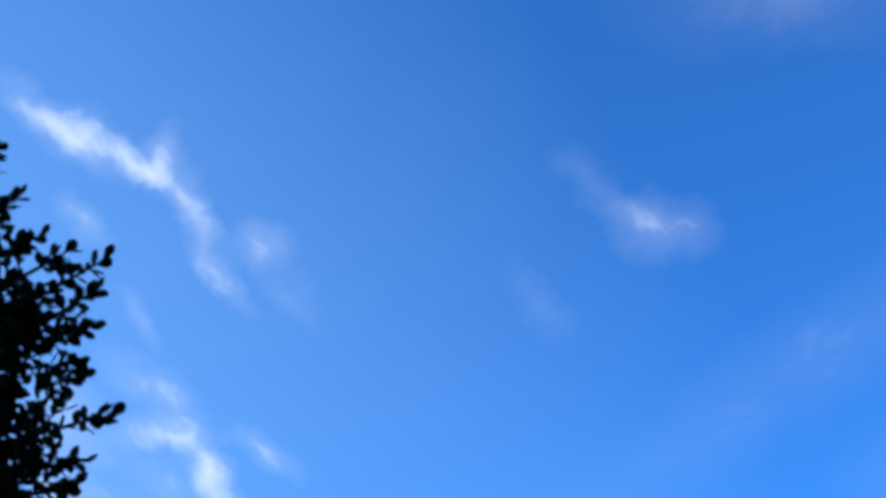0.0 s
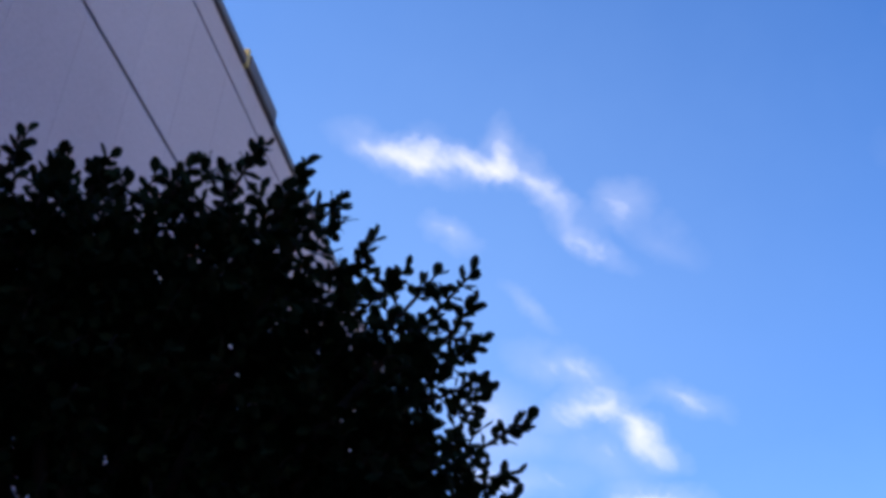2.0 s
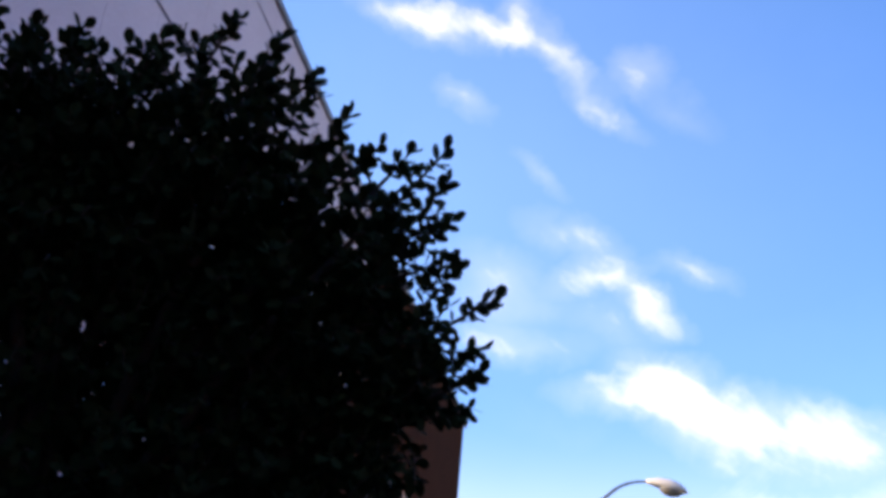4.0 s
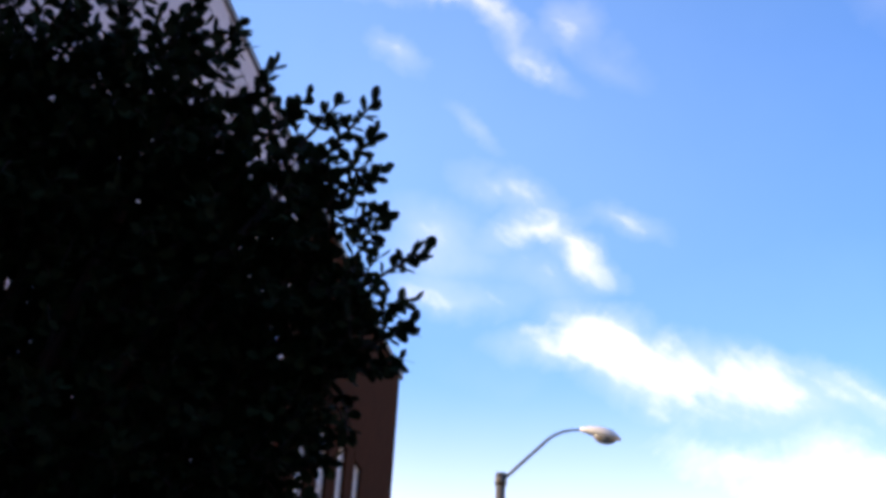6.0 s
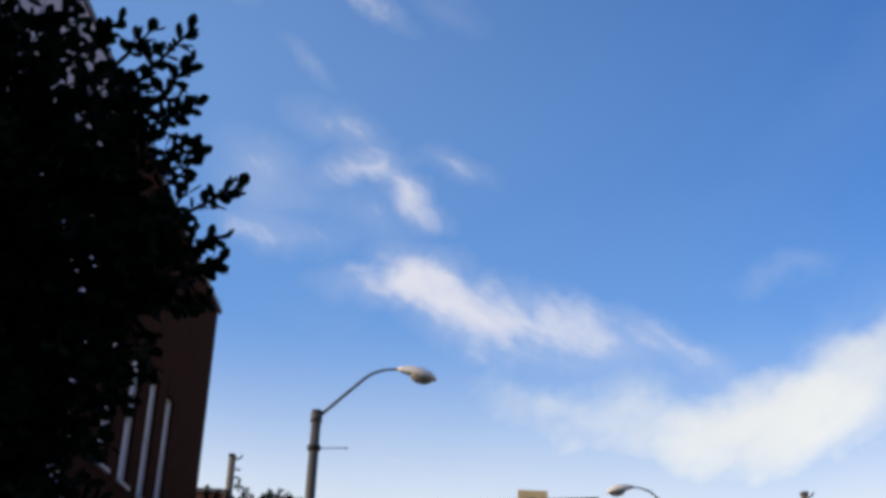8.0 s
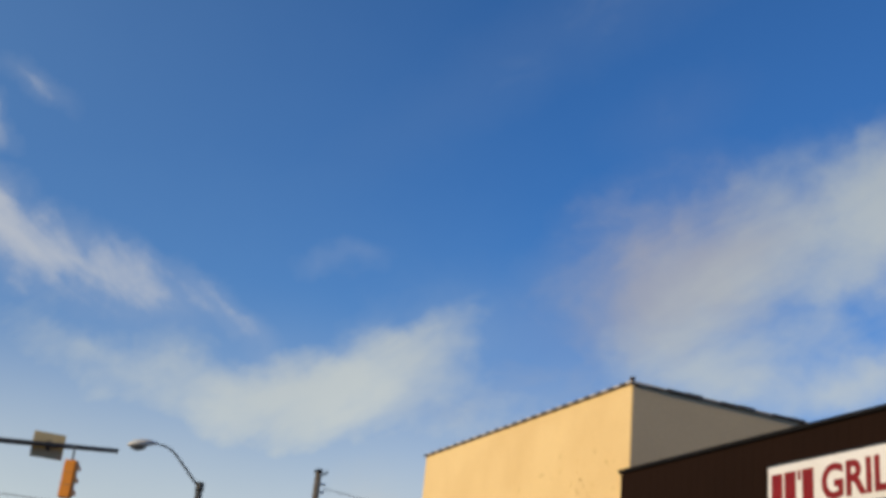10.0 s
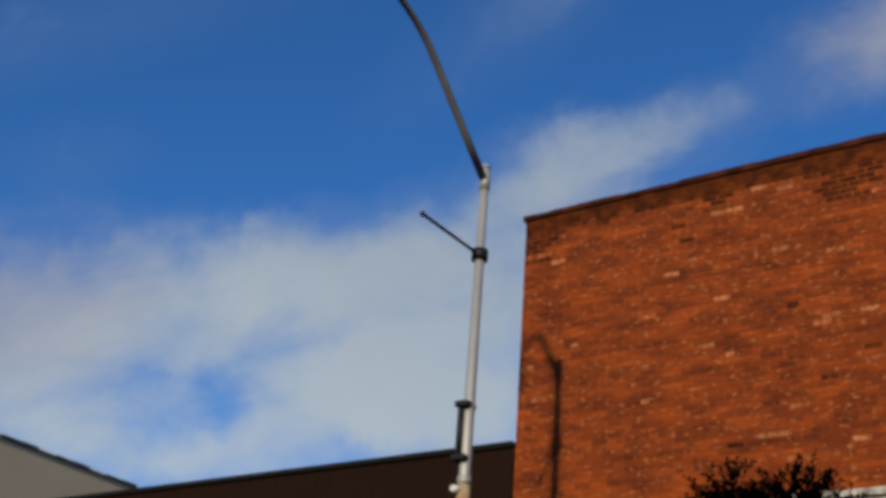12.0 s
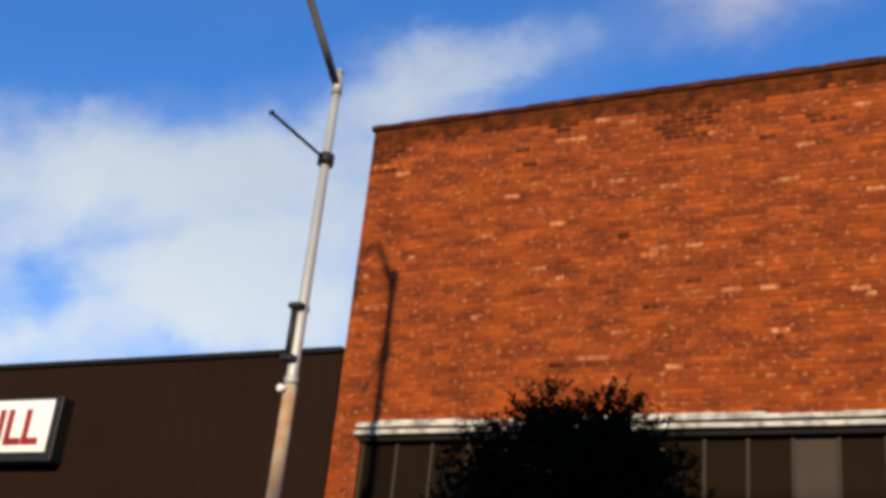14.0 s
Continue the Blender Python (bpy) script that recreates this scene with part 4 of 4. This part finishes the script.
def far_building(name, lo, hi, mat, label, windows=True):
    b = thing(name, ((lo[0] + hi[0]) / 2, (lo[1] + hi[1]) / 2, 0), label, "building")
    o = Vector(b.location)
    part("wall", box(Vector(lo) - o, Vector(hi) - o), mat, b)
    part("eaves", box(Vector((lo[0] - 0.25, lo[1] - 0.25, hi[2])) - o, Vector((hi[0] + 0.25, hi[1] + 0.25, hi[2] + 0.18)) - o, 0.02), M_COPING, b)
    if windows:
        x = lo[0] + 1.0
        while x + 1.2 < hi[0]:
            for z in (1.2, 4.6):
                if z + 1.8 < hi[2]:
                    w = part("window", box(Vector((x, lo[1] - 0.04, z)) - o, Vector((x + 1.1, lo[1] - 0.004, z + 1.7)) - o), M_STONE, b)
                    part("pane", box(Vector((x + 0.08, lo[1] - 0.05, z + 0.08)) - o, Vector((x + 1.02, lo[1] - 0.041, z + 1.62)) - o), M_GLASS, w)
            x += 2.4


# ---- trees ----
def leaf_into(bm, base, way, normal, length, width):
    """One oval leaf with a blunt tip, slightly cupped along its midrib."""
    side = way.cross(normal).normalized()
    up = side.cross(way)
    a, t = bm.verts.new(base), bm.verts.new(base + way * length - up * width * 0.06)
    spine = [bm.verts.new(base + way * length * s) for s in (0.3, 0.62, 0.88)]
    edges = []
    for sign in (1, -1):
        edges.append([bm.verts.new(base + way * length * s + side * sign * width * w + up * width * 0.05) for s, w in ((0.3, 0.36), (0.62, 0.5), (0.88, 0.30))])
    for rim, flip in ((edges[0], False), (edges[1], True)):
        for f in ((a, spine[0], rim[0]), (rim[0], spine[0], spine[1], rim[1]), (rim[1], spine[1], spine[2], rim[2]), (rim[2], spine[2], t)):
            bm.faces.new(tuple(reversed(f)) if flip else f)


def shoot(leaves, twigs, base, way, length, rng, leaf, n):
    """A leafy shoot: a thin stem with leaves set round it, thick at the tip."""
    way = way.normalized()
    tip = base + way * length
    if twigs is not None:
        add_tube(twigs, [base, (base + tip) / 2 + Vector((0, 0, 0.01)), tip], [0.006, 0.005, 0.003], 5, False)
    turn = rng.uniform(0, 6.28)
    a, c = way.orthogonal().normalized(), None
    c = way.cross(a)
    for i in range(n):
        s = i / max(n - 1, 1)
        turn += 2.4
        out = a * math.cos(turn) + c * math.sin(turn)
        spread = 1.25 - 0.65 * s
        d = (way * (0.35 + 0.55 * s) + out * spread + Vector((0, 0, rng.uniform(-0.25, 0.2)))).normalized()
        size = leaf * rng.uniform(0.75, 1.15)
        leaf_into(leaves, base + way * length * (0.15 + 0.85 * s), d, (Vector((rng.gauss(0, 0.7), rng.gauss(0, 0.7), rng.gauss(0.5, 0.7))) + way * 0.3), size, size * rng.uniform(0.54, 0.70))


def tree(at, lobes, shoots, leaf, mat, label, seed, trunk_top, trunk_r, sprigs=(), n=8, shoot_len=0.15, fill=0, airy_below=0.0):
    """A tree: trunk, limbs to each lobe of its crown, twigs and leafy shoots. Lobes: x, y, z, radius from the foot."""
    rng = random.Random(seed)
    t = thing("tree", at, label, "tree", "street trees")
    fork = Vector((0, 0, trunk_top))
    part("trunk", tube([(0, 0, -0.1), (0.03, 0.02, trunk_top * 0.5), fork], [trunk_r * 1.25, trunk_r, trunk_r * 0.8], 12), M_BARK, t)
    leaves, twigs = bmesh.new(), bmesh.new()
    total = sum(l[3] ** 2 for l in lobes)
    for x, y, z, r in lobes:
        c = Vector((x, y, z))
        mid = fork.lerp(c, 0.5) + Vector((rng.uniform(-0.1, 0.1), rng.uniform(-0.1, 0.1), 0.12))
        part("limb", tube([fork - Vector((0, 0, 0.1)), mid, c], [trunk_r * 0.5, trunk_r * 0.32, 0.012], 8), M_BARK, t)
        airy = r < airy_below
        count = int(shoots * r * r / total * (1.0 if airy else 1.1))
        for i in range(count):
            d = Vector((rng.gauss(0, 1), rng.gauss(0, 1), rng.gauss(0, 1))).normalized()
            deep = rng.random() ** 0.45
            p = c + d * r * (0.25 + 0.72 * deep)
            way = (d * 0.9 + Vector((0, 0, 0.25)) + Vector((rng.gauss(0, .3), rng.gauss(0, .3), rng.gauss(0, .3))))
            shoot(leaves, twigs if deep > 0.6 else None, p, way, shoot_len * rng.uniform(0.6, 1.2), rng, leaf, n)
        for i in range(int(fill * r * r / total * (0.25 if airy else 1.0))):
            d = Vector((rng.gauss(0, 1), rng.gauss(0, 1), rng.gauss(0, 1))).normalized()
            p = c + d * r * 0.68 * rng.random() ** 0.5
            w = Vector((rng.gauss(0, 1), rng.gauss(0, 1), rng.gauss(0, .6))).normalized()
            leaf_into(leaves, p, w, w.orthogonal(), leaf * 1.5, leaf * 0.95)
    for (x, y, z), (dx, dy, dz), length in sprigs:
        base, way = Vector((x, y, z)), Vector((dx, dy, dz)).normalized()
        add_tube(twigs, [base - way * 0.18, base, base + way * length], [0.012, 0.009, 0.004], 6, False)
        shoot(leaves, twigs, base, way, length, rng, leaf, max(10, int(length / 0.02)))
        shoot(leaves, twigs, base + way * length * 0.45, way + Vector((0.25, 0, 0.35)), 0.12, rng, leaf, 7)
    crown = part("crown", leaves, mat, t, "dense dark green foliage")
    crown["kind"] = "stuff"
    tw = part("twig", twigs, M_BARK, t)
    tw["kind"] = "stuff"
    return t


def plant_trees():
    foot = Vector((-2.75, 4.7, 0.15))
    lobes, sprigs = [], []
    # crown lobes by azimuth, elevation and distance from the spot (0, 0, 1.6)
    for az, el, dist, r in TREE_LOBES:
        p = heading(az, el) * dist + Vector((0, 0, 1.6)) - foot
        lobes.append((p.x, p.y, p.z, r))
    for az, el, dist, az2, el2 in TREE_SPRIGS:
        p = heading(az, el) * dist + Vector((0, 0, 1.6)) - foot
        q = heading(az2, el2) * dist + Vector((0, 0, 1.6)) - foot
        sprigs.append((tuple(p), tuple(q - p), (q - p).length))
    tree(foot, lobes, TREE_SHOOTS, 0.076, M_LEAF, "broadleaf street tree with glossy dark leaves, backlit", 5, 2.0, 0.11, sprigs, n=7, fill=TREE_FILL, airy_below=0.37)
    tree((-2.9, 24.0, 0.15), [(-0.6, 0, 4.6, 1.1), (0.35, 0, 4.4, 0.95), (0.0, 0.3, 4.9, 0.75), (1.25, 0, 4.0, 0.8), (0.4, -0.3, 3.3, 1.2), (-1.0, 0.2, 3.4, 1.2), (1.3, 0.1, 3.0, 0.8), (-0.3, 0, 2.8, 1.2), (0.55, -0.3, 4.75, 0.7), (0.85, -0.2, 4.2, 0.8), (0.2, -0.2, 5.1, 0.45)],
         1900, 0.11, M_LEAF, "dark leafy street tree beside the signal pole", 9, 2.0, 0.12, fill=9000)
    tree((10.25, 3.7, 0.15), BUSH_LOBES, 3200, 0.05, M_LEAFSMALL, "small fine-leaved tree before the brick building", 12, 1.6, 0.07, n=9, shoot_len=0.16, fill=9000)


# azimuth, elevation, distance, radius
TREE_LOBES = [
    (-38, 25.8, 5.5, 0.50), (-32, 26.2, 5.4, 0.50), (-26, 30.2, 5.2, 0.36), (-23.2, 29.6, 5.2, 0.30), (-35.5, 28.2, 5.3, 0.32), (-30.5, 28.5, 5.3, 0.33), (-19.2, 26.4, 5.2, 0.28),
    (-15.7, 27.8, 5.2, 0.17), (-16.1, 25.8, 5.2, 0.20), (-13.3, 20.4, 5.2, 0.20), (-15.6, 20.8, 5.2, 0.30), (-18.9, 14.0, 5.2, 0.36), (-14.0, 22.6, 5.2, 0.17), (-12.9, 19.2, 5.2, 0.16), (-15.8, 17.4, 5.2, 0.24), (-14.8, 18.8, 5.2, 0.20), (-13.2, 17.6, 5.2, 0.16), (-16.0, 23.4, 5.2, 0.22),
    (-18.6, 10.0, 5.2, 0.40), (-18.1, 14.6, 5.3, 0.40), (-22, 23.8, 5.4, 0.55), (-20, 19.0, 5.4, 0.50), (-30, 23.5, 5.6, 0.80), (-40, 21.5, 5.7, 0.80),
    (-28, 15.0, 5.6, 0.90), (-40, 12.0, 5.7, 0.85), (-49, 22.0, 5.3, 0.60), (-48, 12.0, 5.3, 0.60), (-24, 9.0, 5.4, 0.70),
]
TREE_SPRIGS = [
    (-14.5, 28.7, 5.2, -12.7, 30.8), (-12.0, 22.2, 5.2, -9.3, 23.9), (-22.0, 31.8, 5.2, -20.8, 33.2), (-19.2, 30.4, 5.2, -18.8, 31.2),
    (-13.8, 27.6, 5.2, -12.7, 29.0), (-13.7, 26.4, 5.2, -12.6, 27.0), (-11.7, 19.2, 5.2, -10.1, 19.9), (-11.9, 18.0, 5.2, -10.6, 18.2),
    (-26.4, 33.6, 5.2, -25.8, 34.8), (-13.8, 24.8, 5.2, -12.7, 25.2), (-15.2, 13.0, 5.2, -13.2, 13.3), (-17.6, 29.4, 5.2, -17.1, 29.9),
    (-15.8, 29.2, 5.2, -15.3, 29.8), (-38.2, 31.4, 5.3, -38.1, 32.2), (-36.2, 30.8, 5.3, -36.1, 31.6), (-33.9, 31.4, 5.3, -33.8, 32.2),
    (-29.8, 32.2, 5.2, -29.5, 33.0), (-23.6, 33.4, 5.2, -23.2, 34.2), (-11.6, 20.6, 5.2, -10.4, 21.0),
]
TREE_SHOOTS, TREE_FILL = 3100, 9000
BUSH_LOBES = [(0, -0.6, 4.45, 0.36), (0, 0.05, 4.5, 0.36), (0, -0.95, 4.1, 0.38), (0, 0.5, 4.05, 0.45), (0, -0.3, 3.8, 0.8), (0, 0.5, 3.3, 0.75), (0, -0.75, 3.2, 0.75), (0, 0, 2.7, 0.9), (0, -0.3, 4.35, 0.34), (0, -1.05, 3.6, 0.5)]

block, front_wall, block_at = brick_block()
furnish_street()
far_building("corner_building", (-22, 46, 0), (-7.2, 60, 9.5), M_FARBRICK, "red brick corner building beyond the junction")
far_building("low_building", (13.6, 50, 0), (40, 66, 6.9), M_FARWALL, "low tan building with dark eaves beyond the junction")
# unseen blocks added out of view to hold back sky light and sun
far_building("unseen_row", (-17, -62, 0), (-4.7, 2.2, 10.6), M_FARWALL, "unseen plain tan block added to shade the street side", False)
# added at this height to shade the tree yet let sun reach the pole
far_building("unseen_low_block", (-17, 2.5, 0), (-4.75, 4.4, 8.0), M_FARWALL, "unseen lower tan block added to shape the sun shadow", False)
far_building("unseen_row", (RIGHT, -62, 0), (26, -12.3, 9.5), M_FARBRICK, "unseen plain brick block added to hold back sky light", False)
far_building("unseen_end_block", (-30, -80, 0), (40, -63, 13.0), M_FARWALL, "unseen plain tan block added to hold back sky light", False)
plant_trees()
bricks_of(block, front_wall, block_at)
